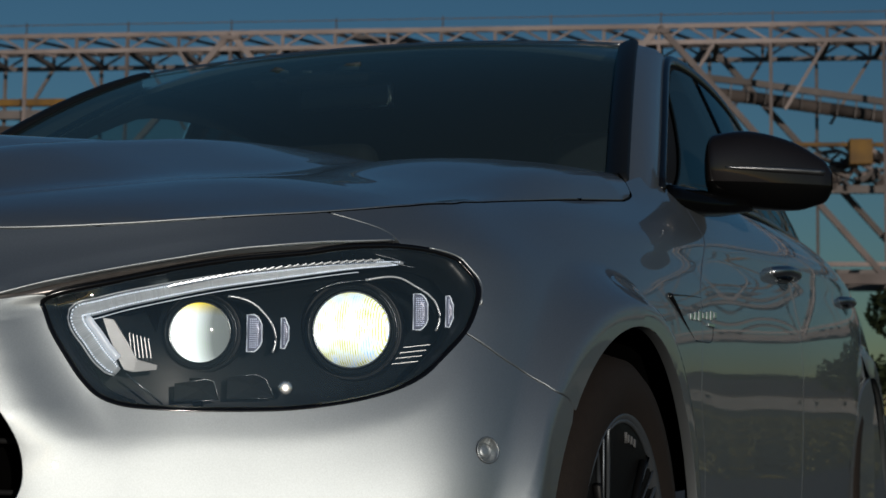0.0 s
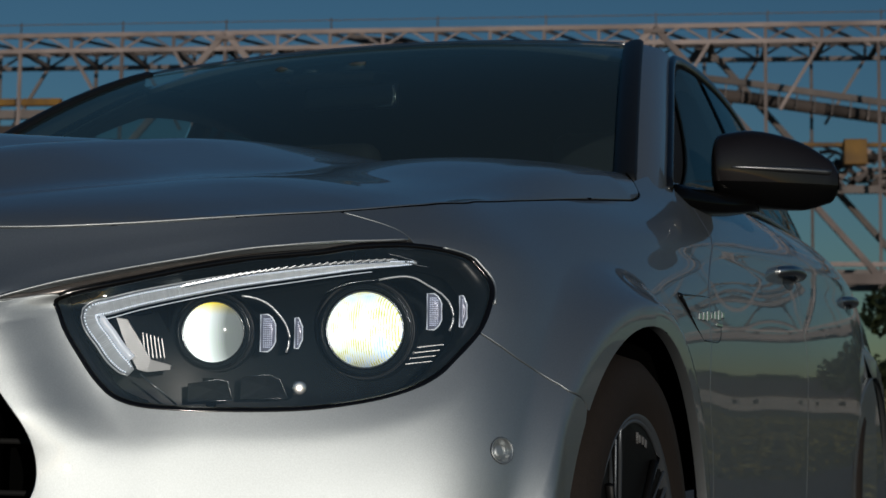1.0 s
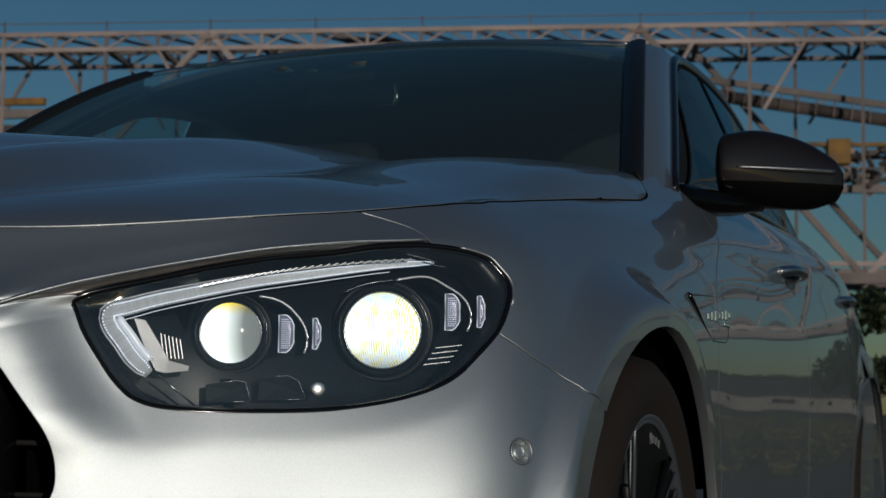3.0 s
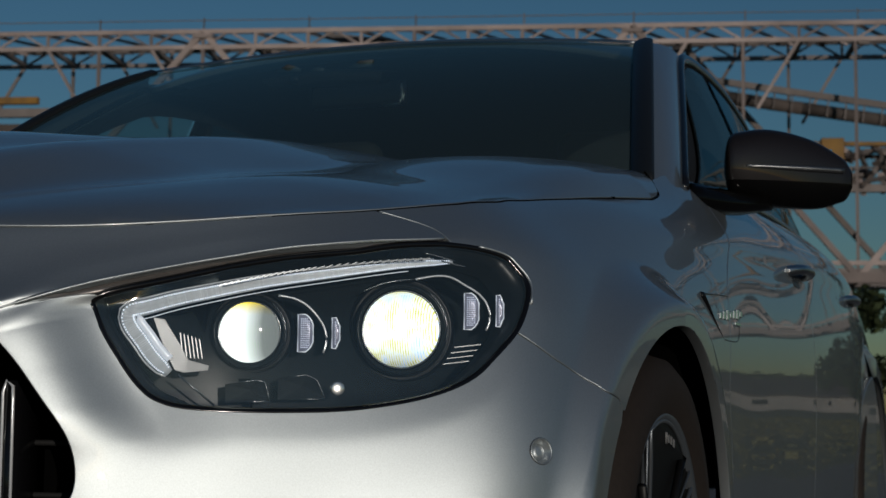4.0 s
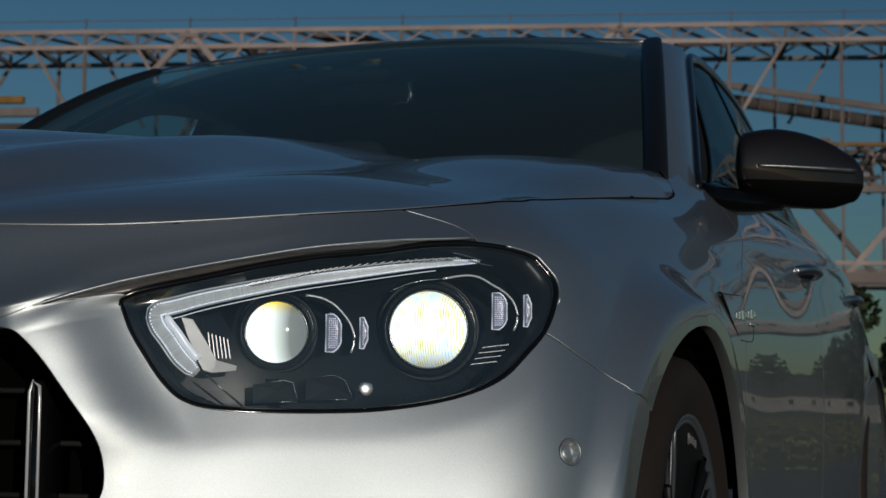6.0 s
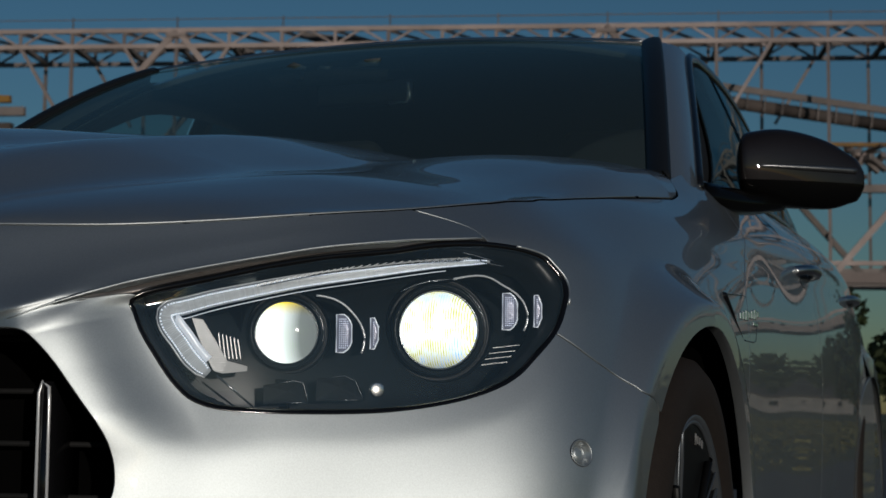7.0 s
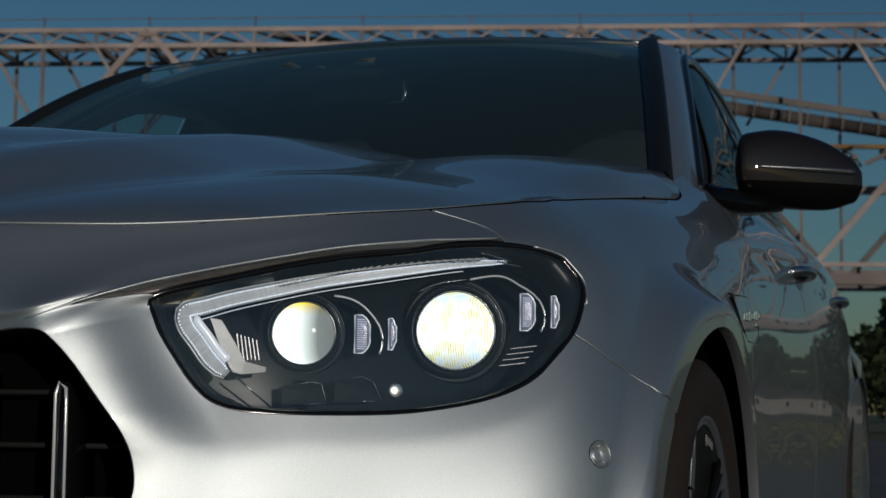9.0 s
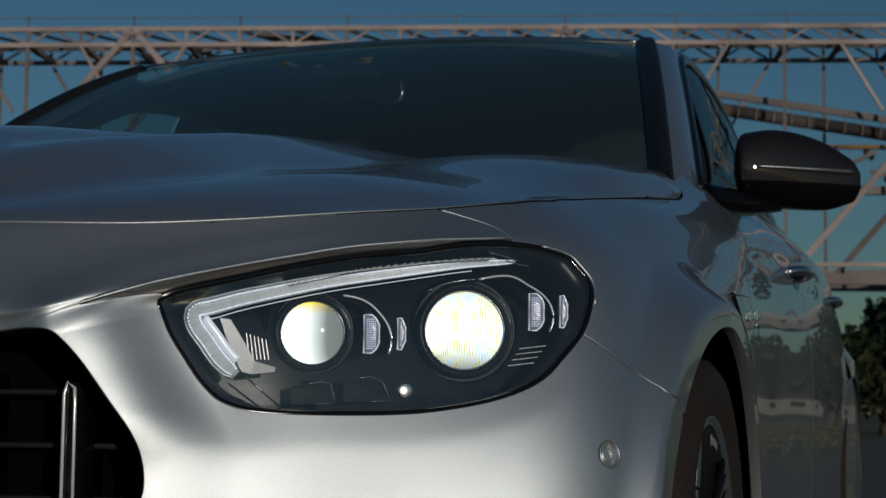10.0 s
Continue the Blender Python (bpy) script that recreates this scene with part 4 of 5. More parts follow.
        bar(bm, tuple(a - v * h * .86), tuple(a + v * h * .86), .0005, .0006)
    part("prisms", flipped(bm, side), "prism", lamp_ob, "fine clear prisms")
    # bright cells along its edges
    for share, r in ((-.72, .0009), (.70, .0009)):
        bm = bmesh.new()
        row = front + across * w * share
        for k in np.linspace(1, n - 2.01, 170):
            a = row[int(k)] + (row[int(k) + 1] - row[int(k)]) * (k - int(k))
            bmesh.ops.create_icosphere(bm, subdivisions=1, radius=r, matrix=Matrix.Translation(tuple(a + np.array(LOOK) * .0004)))
        part("light_cells", flipped(bm, side), "cell", lamp_ob)
    # brushed grey plate inside the hook, running out into a foot
    plate = np.array(((.6366, .4855, .6827), (.6300, .4952, .6808), (.6215, .5075, .6573), (.6151, .5168, .6379), (.6027, .5349, .6322), (.6031, .5343, .6274), (.6174, .5135, .6244), (.6228, .5056, .6268),
                      (.6262, .5007, .6376), (.6326, .4913, .6634)))
    bm = bmesh.new()
    rows = [[bm.verts.new(tuple(p)) for p in plate + np.array(LOOK) * d] for d in (.0, -.006)]
    for k in range(10):
        j = (k + 1) % 10
        bm.faces.new((rows[0][k], rows[0][j], rows[1][j], rows[1][k]))
    for quad in ((0, 1, 2, 9), (9, 2, 3, 8), (8, 3, 6, 7), (3, 4, 5, 6)):
        bm.faces.new([rows[0][q] for q in quad])
    bmesh.ops.recalc_face_normals(bm, faces=bm.faces)
    part("hook_trim", flipped(bm, side), "lamp_plate", lamp_ob, "brushed grey plate inside the light hook")
    bm = bmesh.new()
    for k in np.linspace(.04, .96, 22):
        lo_edge, hi_edge = plate[[0, 9, 8, 7]], plate[[1, 2, 3, 6]]
        a, b = (np.array([np.interp(k, (0, .42, .8, 1), e[:, q]) for q in range(3)]) for e in (lo_edge, hi_edge))
        bar(bm, tuple(a + np.array(LOOK) * .0002), tuple(b + np.array(LOOK) * .0002), .0004, .0005)
    part("plate_ribs", flipped(bm, side), "trim_metal", lamp_ob)
    # ridged shelf over the guide
    ridge = curve([(.590, .542, .7205), (.556, .580, .7325), (.521, .618, .7425), (.475, .667, .7520), (.428, .718, .7590)], 7)
    bm = bmesh.new()
    for a in ridge:
        bar(bm, Vector(a) + Vector((.002, -.003, -.0022)), Vector(a) + Vector((-.003, .004, .0016)), .0008, .0012)
    part("ridge", flipped(bm, side), "lamp_edge", lamp_ob)
    part("ridge_shelf", flipped(loft([[tuple(p) for p in ridge + np.array([.002, .002, -.003])], [tuple(p) for p in ridge + np.array([-.03, -.02, .006])]]), side), "lamp_black", lamp_ob)
    bm = bmesh.new()
    for k in range(6):
        bar(bm, (.618 - .0023 * k, .508 + .0034 * k, .667 - .0012 * k), (.616 - .0023 * k, .511 + .0034 * k, .640), .0005, .0010)
    part("rib", flipped(bm, side), "trim_metal", lamp_ob)
    # two thin lines that run on from the guide's outboard end
    for tail_line in (TAIL_A, TAIL_B):
        part("guide_tail", flipped(tube(curve(tail_line, 5), .0008, 6), side), "lamp_edge", lamp_ob)
    # two projectors in dark barrels
    for (c, r, mat) in (((.538, .551, .671), .0335, "low_beam"), ((.440, .694, .678), .043, "high_beam")):
        m = facing(c, LOOK)
        part("barrel", flipped(disc_profile([(r * 1.22, -.004), (r * 1.20, .004), (r * 1.10, .004), (r * 1.06, -.02), (r * 1.0, -.05)], m), side), "lamp_black", lamp_ob, "dark projector barrel")
        part("bezel_ring", flipped(disc_profile([(r * 1.44, -.034), (r * 1.38, -.020), (r * 1.31, -.014), (r * 1.28, -.018), (r * 1.24, -.016), (r * 1.20, -.010), (r * 1.17, -.02), (r * 1.1, -.05)], m), side), "bezel_black", lamp_ob, "stepped dark ring")
        for deep in range(5):            # turned grooves on the outboard wall of the barrel
            part("groove", flipped(tube([m @ Vector((r * (1.07 + .035 * deep) * math.cos(k), r * (1.07 + .035 * deep) * math.sin(k), -.006 + .0012 * deep)) for k in np.linspace(-.30, .95, 16)], .0006, 6), side), "lamp_edge", lamp_ob)
        dome = [(r * math.cos(k), r * .42 * math.sin(k) - .006) for k in np.linspace(0, math.pi / 2 - .02, 9)]
        part("projector_lens", flipped(disc_profile(dome, m), side), mat, lamp_ob, "lit projector lens")
        part("lens_ring", flipped(disc_profile([(r * 1.05, -.008), (r * 1.055, -.002), (r * 1.02, 0), (r * .99, -.008), (r * .98, -.02)], m), side), "lamp_edge", lamp_ob, "thin lens ring")
    # crystal blocks and bright arcs beside the projectors
    for c, w, h in (((.5275, .6145, .670), .0125, .037), ((.415, .769, .699), .0125, .037), ((.5035, .6405, .671), .0045, .030), ((.384, .793, .701), .0045, .032)):
        m = facing(c, LOOK)
        s = [(-w / 2 - .002, -h / 2 - .002), (0, -h / 2 - .002), (w * .3, -h / 2 + .001), (w / 2, -h * .38), (w / 2 + .002, -h / 4), (w / 2 + .002, h / 4), (w / 2, h * .38), (w * .3, h / 2 - .001), (0, h / 2 + .002), (-w / 2 - .002, h / 2 + .002)]
        rows = [[tuple(m @ Vector((a * k, b * k, d))) for a, b in s] for k, d in ((1, -.006), (1, .003), (.86, .0055), (.4, .0058), (.02, .0058))]
        block = part("crystal_block", flipped(loft(rows, closed_u=True), side), "crystal", lamp_ob, "faceted crystal light block")
        bm = bmesh.new()
        for a in np.arange(-w / 2 + .0016, w / 2 - .0010, .0021):
            for b in np.arange(-h / 2 + .003, h / 2 - .002, .0024):
                if abs(b) < h / 2 - .001 - max(0, a) * .7:
                    bmesh.ops.create_cone(bm, segments=4, radius1=.0010, radius2=.0002, depth=.0012, matrix=m @ Matrix.Translation((a, b, .0062)))
        part("facets", flipped(bm, side), "facet", block)
        # the frame is given a glow to paint its bright outline
        bm = bmesh.new()
        tube([m @ Vector((a, b, .006)) for a, b in s], .0009, 6, closed=True, bm=bm)
        part("crystal_frame", flipped(bm, side), "guide_face", lamp_ob)
    for arc in ([(.5377, .5855, .7112), (.5320, .5938, .7101), (.5226, .6075, .7047), (.5182, .6140, .6995), (.5182, .6140, .6995), (.5097, .6264, .6818), (.5072, .6299, .6706), (.5071, .6301, .6584), (.5088, .6276, .6493)],
                [(.4400, .7103, .7348), (.4324, .7213, .7375), (.4215, .7372, .7395), (.4154, .7460, .7375), (.4077, .7573, .7304), (.4077, .7573, .7304), (.3938, .7775, .7138), (.3904, .7825, .7009), (.3901, .7830, .6892), (.3926, .7794, .6784)],
                [(.5261, .6077, .6923), (.5217, .6142, .6903), (.5190, .6181, .6805), (.5183, .6191, .6634), (.5208, .6155, .6521)],
                [(.4700, .6580, .7190), (.4600, .6720, .7270), (.4500, .6880, .7320), (.4400, .7103, .7348)]):
        part("bright_arc", flipped(tube(curve(arc, 3), .0013 if len(arc) > 5 else .0007, 8), side), "white_trim" if len(arc) > 5 else "lamp_edge", lamp_ob, "thin bright arc")
        part("arc_shelf", flipped(loft([[tuple(p) for p in curve(arc, 5)], [tuple(p - np.array([.045, .02, 0])) for p in curve(arc, 5)]]), side), "lamp_black", lamp_ob)
    bm = bmesh.new()
    for k in range(4):
        a = Vector((.4285 + .0026 * k, .7540 - .0038 * k, .6580 - .0064 * k))
        bar(bm, a, a + Vector((-.0173, .0255, .0039)), .0008, .0010)
    part("fin", flipped(bm, side), "trim_metal", lamp_ob, "row of four fins")
    # two shallow trapezoid reflectors along the foot of the lamp
    for rim in (((.5761, .5419, .6130), (.5568, .5700, .6180), (.5516, .5776, .6159), (.5483, .5825, .5956), (.5758, .5423, .5928)),
                ((.5394, .5883, .6207), (.5219, .6139, .6244), (.5152, .6236, .6190), (.5097, .6316, .5986), (.5399, .5876, .5966))):
        loop = [tuple(p) for a, b in zip(rim, rim[1:] + rim[:1]) for p in np.linspace(a, b, 6, endpoint=False)]
        heart = np.mean(rim, axis=0) - np.array(LOOK) * .012
        rows = [[tuple(np.array(p) + (heart - np.array(p)) * k - np.array(LOOK) * .005 * math.sqrt(k)) for p in loop] for k in (0, .12, .3, .55, .8, .97)]
        cup = part("reflector_cup", flipped(smooth(loft(rows, closed_u=True), 50), side), "lamp_grey", lamp_ob, "small dark reflector cup")
        part("cup_edge", flipped(tube(loop[3:22], .0006, 6), side), "lamp_edge", cup)
        for k in (.25, .5, .75):
            a, b = np.array(rim[2]) + (np.array(rim[1]) - np.array(rim[2])) * k * .9, np.array(rim[3]) + (np.array(rim[4]) - np.array(rim[3])) * k * .4
            part("cup_rib", flipped(tube([a - np.array(LOOK) * .008, (a + b) / 2 - np.array(LOOK) * .016, b - np.array(LOOK) * .010], .0005, 6), side), "lamp_edge", cup)
    # a small chrome dome, added and aimed to make the sun glint in the lamp
    m = facing((.5300, .6550, .6095), (.84, .53, .03))
    dome = [(.031 * math.sin(k), .031 * (math.cos(k) - 1)) for k in np.linspace(.255, .015, 8)]
    part("sun_reflector", flipped(disc_profile([(.0079, -.010)] + dome, m, 28), side), "flare_chrome", lamp_ob, "small chrome dome added to make the sun glint")
    # a stiffening line across the lamp's floor
    part("floor_line", flipped(tube([(.628, .512, .622), (.612, .528, .604), (.598, .540, .590)], .0012, 6), side), "lamp_edge", lamp_ob)

# glossy ledge between the crease and the lamp, its shade put into a darker colour
BROW = ((.372, 4.20), (.400, 3.93), (.438, 3.76), (.468, 3.69), (.524, 3.66), (.618, 3.59), (.714, 3.35), (.775, 3.03), (.82, 2.93), (.858, 2.85), (.866, 2.98), (.870, 3.18))
brow_rim = np.concatenate([curve(BROW, 5), lamp_rim[8:i_notch][::-1] + [0, .02], curve([(.484, 4.68), (.455, 4.53), (.425, 4.43), (.384, 4.32), (.372, 4.22)], 4)])
for side in (1, -1):
    panel("lamp_brow", skin, [brow_rim], .008, "brow", car, "glossy painted ledge over the headlamp, coloured darker for shade", ROW, side, sink=.0028, roll=.0008, lip=.002, gap=0)

    lip_u = np.linspace(.345, .864, 80)
    lip_uv = np.stack([lip_u, np.interp(lip_u, CREST_U, CREST_V)], 1)
    part("bumper_lip", flipped(tube(bumper_skin(lip_uv) + np.array([.0004, .0002, -.0006]), [.0020 * min(1, .2 + k / 16) for k in range(80)], 12), side), "paint", car, "rolled silver edge over the lamp")
    rim = lamp_outer[4:int(len(lamp_outer) * .80)] 
    out = rim + (rim - [.72, 5.05]) * [.016, .010]
    part("fender_lip", flipped(tube(sunk(out, .0002), .0020, 12), side), "paint", car, "rolled silver edge round the lamp")

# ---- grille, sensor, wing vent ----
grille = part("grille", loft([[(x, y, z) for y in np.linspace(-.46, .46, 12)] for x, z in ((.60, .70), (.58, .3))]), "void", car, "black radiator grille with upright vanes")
for k in range(-3, 4):
    y = .1145 * k
    f = .722 - .10 * abs(y)
    high = .612 + .03 * (1 - abs(y) / .37)
    bm = loft([[(f - .012, y - .0085, z), (f, y - .006, z), (f + .001, y, z), (f, y + .006, z), (f - .012, y + .0085, z), (.62, y + .004, z), (.62, y - .004, z)] for z in (high, .50, .40, .30)], closed_u=True, caps=True)
    vane = part("vane", smooth(bm), "gloss_black", grille)
    part("vane_face", tube([(f + .001, y - .0065, .37), (f + .001, y - .0065, high - .012), (f - .001, y - .003, high), (f, y + .005, high - .006), (f + .001, y + .0065, high - .02), (f + .001, y + .0065, .37)], .0019, 6), "white_trim", vane, "bright vane edge")
for z in np.linspace(.38, .66, 6):
    part("bar", tube([(.635, -.45, z), (.65, -.2, z), (.655, 0, z), (.65, .2, z), (.635, .45, z)], .0035, 6), "matt_black", grille)
for side in (1, -1):
    part("grille_rim", flipped(loft([[tuple(p) for p in sunk(grille_rim, d)] for d in (.006, .05)]), side), "gloss_black", grille, "black grille surround")
for side in (1, -1):
    c, n = skin([SENSOR])[0], skin([SENSOR])[0] - sunk([SENSOR], .01)[0]
    m = facing(c, n)
    s = part("parking_sensor", flipped(disc_profile([(.0150, .0000), (.0146, .0010), (.0136, .0004), (.0118, -.0030), (.0092, -.0060), (.0080, -.0075)], m), side), "paint", car, "round silver parking sensor in a dish")
    part("sensor_plug", flipped(disc_profile([(.0076, -.0085), (.0075, -.0062), (.0068, -.0052), (.003, -.0050), (.0003, -.0050)], m), side), "paint", s, "silver sensor face")
    part("sensor_ring", flipped(tube([m @ Vector((.0151 * math.cos(k), .0151 * math.sin(k), .0002)) for k in np.linspace(0, math.tau, 40, endpoint=False)], .0004, 6, closed=True), side), "trim_metal", s)
    # V-shaped vent with a plain plate of bright bars
    a = sunk(np.array([(1.692, 4.36), (1.725, 4.72), (1.765, 5.07), (1.845, 5.51)]), .001)
    part("wing_vent", flipped(tube(curve(a, 5), [.008 - .00045 * k for k in range(16)], 8, flat=.6), side), "gloss_black", car, "black V-shaped vent blade")
    b = sunk(np.array([(1.692, 4.33), (1.78, 4.30), (1.90, 4.30), (2.02, 4.37)]), .002)
    part("vent_fin", flipped(tube(curve(b, 5), [.007 - .0004 * k for k in range(16)], 8, flat=.35), side), "gloss_black", car)
    b = sunk(np.array([(1.85, 5.53), (1.95, 5.55), (2.0, 5.40), (2.01, 5.15)]), .0005)
    part("vent_line", flipped(tube(curve(b, 5), .0012, 6), side), "gloss_black", car)
    for k in range(7):
        p = sunk([(1.825 + .034 * k, 4.99 - .018 * k)], -.002)[0]
        part("badge_bar", flipped(box((.016, .003, .011 + .003 * (k % 3)), tuple(p), .001, 1), side), "chrome", car, "bright badge bar")
    part("badge_bar", flipped(box((.05, .003, .006), tuple(sunk([(1.985, 5.16)], -.002)[0]), .001, 1), side), "chrome", car, "bright badge bar")

# ---- door mirrors ----
#   y, top, bottom, front x, back x
SHELL = ((.818, 1.085, 1.032, -.990, -1.050), (.826, 1.108, 1.008, -.956, -1.065), (.845, 1.124, .991, -.938, -1.078), (.88, 1.130, .983, -.952, -1.088), (.92, 1.128, .979, -.974, -1.094),
         (.96, 1.118, .978, -.999, -1.098), (1.0, 1.100, .982, -1.026, -1.100), (1.025, 1.083, .991, -1.045, -1.099), (1.042, 1.066, 1.004, -1.060, -1.096), (1.049, 1.052, 1.020, -1.070, -1.090))
f_shell = cubic([r[0] for r in SHELL], [r[1:] for r in SHELL])
SPLIT = 1.026


def shell_rows(upper):
    rows = []
    for y in np.concatenate([np.linspace(.818, .85, 8), np.linspace(.86, 1.02, 14), np.linspace(1.027, 1.049, 8)]):
        t, b, f, k = f_shell(y)[0]
        cz, hz, cx, hx = (t + b) / 2, (t - b) / 2, (f + k) / 2, (f - k) / 2
        q = max(-.97, min(.97, (SPLIT - cz) / hz))
        a0 = math.asin(math.copysign(abs(q) ** (1 / .8), q))
        span = np.linspace(a0, math.pi - a0, 26) if upper else np.linspace(math.pi - a0, math.tau + a0, 22)
        rows.append([(cx + hx * math.copysign(abs(math.cos(a)) ** .72, math.cos(a)), y, cz + hz * math.copysign(abs(math.sin(a)) ** .80, math.sin(a))) for a in span])
    return rows


for side in (1, -1):
    mirror = part("door_mirror", flipped(loft(shell_rows(True)), side), "paint_dark", car, "black door mirror with a slim indicator strip")
    part("lower_shell", flipped(loft(shell_rows(False)), side), "shell_black", mirror, "gloss black underside")
    strip = [(f_shell(y)[0][2] + .0020, y, 1.050 + .002 * (1.04 - y) / .2) for y in np.linspace(.868, 1.036, 24)]
    part("indicator", flipped(tube(strip, [.0020 + .0042 * math.sin(math.pi * min(1, k / 17) / 2) for k in range(24)], 8), side), "trim_metal", mirror, "slim clear indicator strip")
    arm = [[(x, y, z) for x, y, z in ring] for ring in (
        [(-.755, .785, .962), (-.760, .788, .988), (-.80, .788, 1.004), (-.93, .784, 1.010), (-.95, .784, .985), (-.86, .786, .950)],
        [(-.790, .815, .960), (-.795, .816, .986), (-.85, .816, 1.002), (-.95, .814, 1.008), (-.97, .814, .982), (-.88, .815, .952)],
        [(-.885, .850, .964), (-.890, .850, .988), (-.94, .850, 1.003), (-1.02, .848, 1.008), (-1.04, .848, .982), (-.97, .850, .960)],
        [(-.970, .905, .976), (-.972, .905, .990), (-1.00, .905, 1.000), (-1.05, .905, 1.002), (-1.06, .905, .985), (-1.02, .905, .974)])]
    part("mirror_arm", flipped(smooth(loft(arm, closed_u=True, caps=True), 50), side), "shell_black", mirror, "gloss black mirror foot")
    glass = [[(-1.1012, y, z) for y in (.85, .90, .96, 1.01)] for z in (1.005, 1.05, 1.10)]
    part("mirror_glass", flipped(loft(glass), side), "chrome", mirror, "mirror glass")

# ---- wheels ----
WHEEL_R, RIM_R = .335, .248


def build_wheel(place):
    w = part("wheel", lathe([(RIM_R - .004, -.004), (RIM_R + .010, .003), (RIM_R + .030, .010), (RIM_R + .058, .008), (RIM_R + .075, -.006), (WHEEL_R - .008, -.020), (WHEEL_R, -.045), (WHEEL_R, -.20), (WHEEL_R - .02, -.235),
                             (RIM_R, -.24)], 96, (0, 0, 0)), "rubber", car, "wheel with a low-profile tyre and a black and silver rim")
    part("rim_lip", lathe([(RIM_R - .008, -.030), (RIM_R - .008, -.008), (RIM_R - .004, -.003), (RIM_R + .002, .001), (RIM_R + .004, -.004), (RIM_R + .002, -.02)], 96), "machined", w, "machined rim edge")
    part("barrel", lathe([(RIM_R - .006, -.03), (RIM_R - .022, -.06), (RIM_R - .025, -.22)], 64), "rim", w)
    part("brake_disc", lathe([(.19, -.10), (.19, -.13), (.07, -.13), (.07, -.10), (.19, -.10)], 48), "satin", w, "steel brake disc")
    part("hub", lathe([(.004, -.012), (.03, -.012), (.036, -.018), (.05, -.03), (.08, -.05)], 32), "rim", w)
    for k in range(5):
        a = radians(100 + 72 * k)

        def pol(r, t, y):
            return (r * math.cos(a + t), y, r * math.sin(a + t))
        # a filled plate under the rim edge, framed by bright lines
        edge = [pol(.241, t, -.006) for t in np.linspace(-.50, .50, 16)] + [pol(.20, .49, -.009), pol(.13, .42, -.018), pol(.075, .33, -.026), pol(.075, -.33, -.026), pol(.13, -.42, -.018), pol(.20, -.49, -.009)]
        bm = bmesh.new()
        front = [bm.verts.new(p) for p in edge]
        back = [bm.verts.new((p[0], p[1] - .02, p[2])) for p in edge]
        bm.faces.new(front[::-1])
        for i in range(len(edge)):
            j = (i + 1) % len(edge)
            bm.faces.new((front[i], front[j], back[j], back[i]))
        bmesh.ops.recalc_face_normals(bm, faces=bm.faces)
        plate = part("spoke_plate", bm, "rim", w, "black spoke plate")
        part("spoke_edge", tube([Vector(p) + Vector((0, .001, 0)) for p in edge], .0030, 6, closed=True), "machined", plate, "machined bright edge")
        # a raised inner bar splits the plate
        part("spoke_bar", tube([pol(.215, .36, -.002), pol(.15, .33, -.006), pol(.07, .22, -.016)], .006, 8, flat=.7), "rim", plate)
        sp = part("spoke", bar(bmesh.new(), pol(.243, .628, -.012), pol(.05, .628, -.034), .012, .016), "rim", w)
        part("spoke_edge", tube([pol(.243, .628, -.003), pol(.05, .628, -.025)], .0018, 6), "machined", sp)
        if k == 0:
            for q in (-.16, -.143, -.126, -.109):
                part("rim_mark", tube([pol(.211, q + .02, -.003), pol(.226, q, -.002)], .0005, 6), "rim_ink", w)
            for q, wide in ((-.055, .9), (.025, 1.0), (.105, .95)):
                bm = bmesh.new()
                vs = [bm.verts.new(pol(r, q + d * wide, -.003)) for r, d in ((.213, -.016), (.213, .019), (.2235, .016), (.2235, -.019))]
                bm.faces.new(vs)
                got = bmesh.ops.extrude_face_region(bm, geom=bm.faces[:])
                bmesh.ops.translate(bm, verts=[v for v in got["geom"] if isinstance(v, bmesh.types.BMVert)], vec=(0, .0015, 0))
                bmesh.ops.recalc_face_normals(bm, faces=bm.faces)
                part("rim_mark", bm, "rim_ink", w)
    w.location = place
    return w


front_wheel = build_wheel((0, .908, .335))
copy_thing(front_wheel, Matrix.Translation((-2.94, .911, .335)))
for x in (0, -2.94):
    copy_thing(front_wheel, Matrix.Translation((x, -.908, .335)) @ Matrix.Rotation(math.pi, 4, "Z"))
# arch liners and floor pan; unseen near-black boxes are added to keep daylight out of the gaps
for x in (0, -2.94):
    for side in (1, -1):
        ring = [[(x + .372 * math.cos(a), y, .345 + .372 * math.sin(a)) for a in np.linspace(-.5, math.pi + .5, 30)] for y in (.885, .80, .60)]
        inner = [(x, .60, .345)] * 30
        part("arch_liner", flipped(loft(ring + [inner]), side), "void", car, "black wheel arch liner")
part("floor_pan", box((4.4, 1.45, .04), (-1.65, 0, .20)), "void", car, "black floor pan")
# plain hidden blocks that only darken what lies behind grille and gaps
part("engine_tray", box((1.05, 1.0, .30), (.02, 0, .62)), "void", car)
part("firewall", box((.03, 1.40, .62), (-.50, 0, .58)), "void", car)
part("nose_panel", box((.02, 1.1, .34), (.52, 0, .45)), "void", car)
for side in (1, -1):
    part("sill", flipped(box((2.1, .06, .12), (-1.47, .86, .25), .02), side), "matt_black", car, "black sill")
    part("door_lining", flipped(box((2.4, .03, .55), (-1.9, .70, .70), .01), side), "cloth", car)

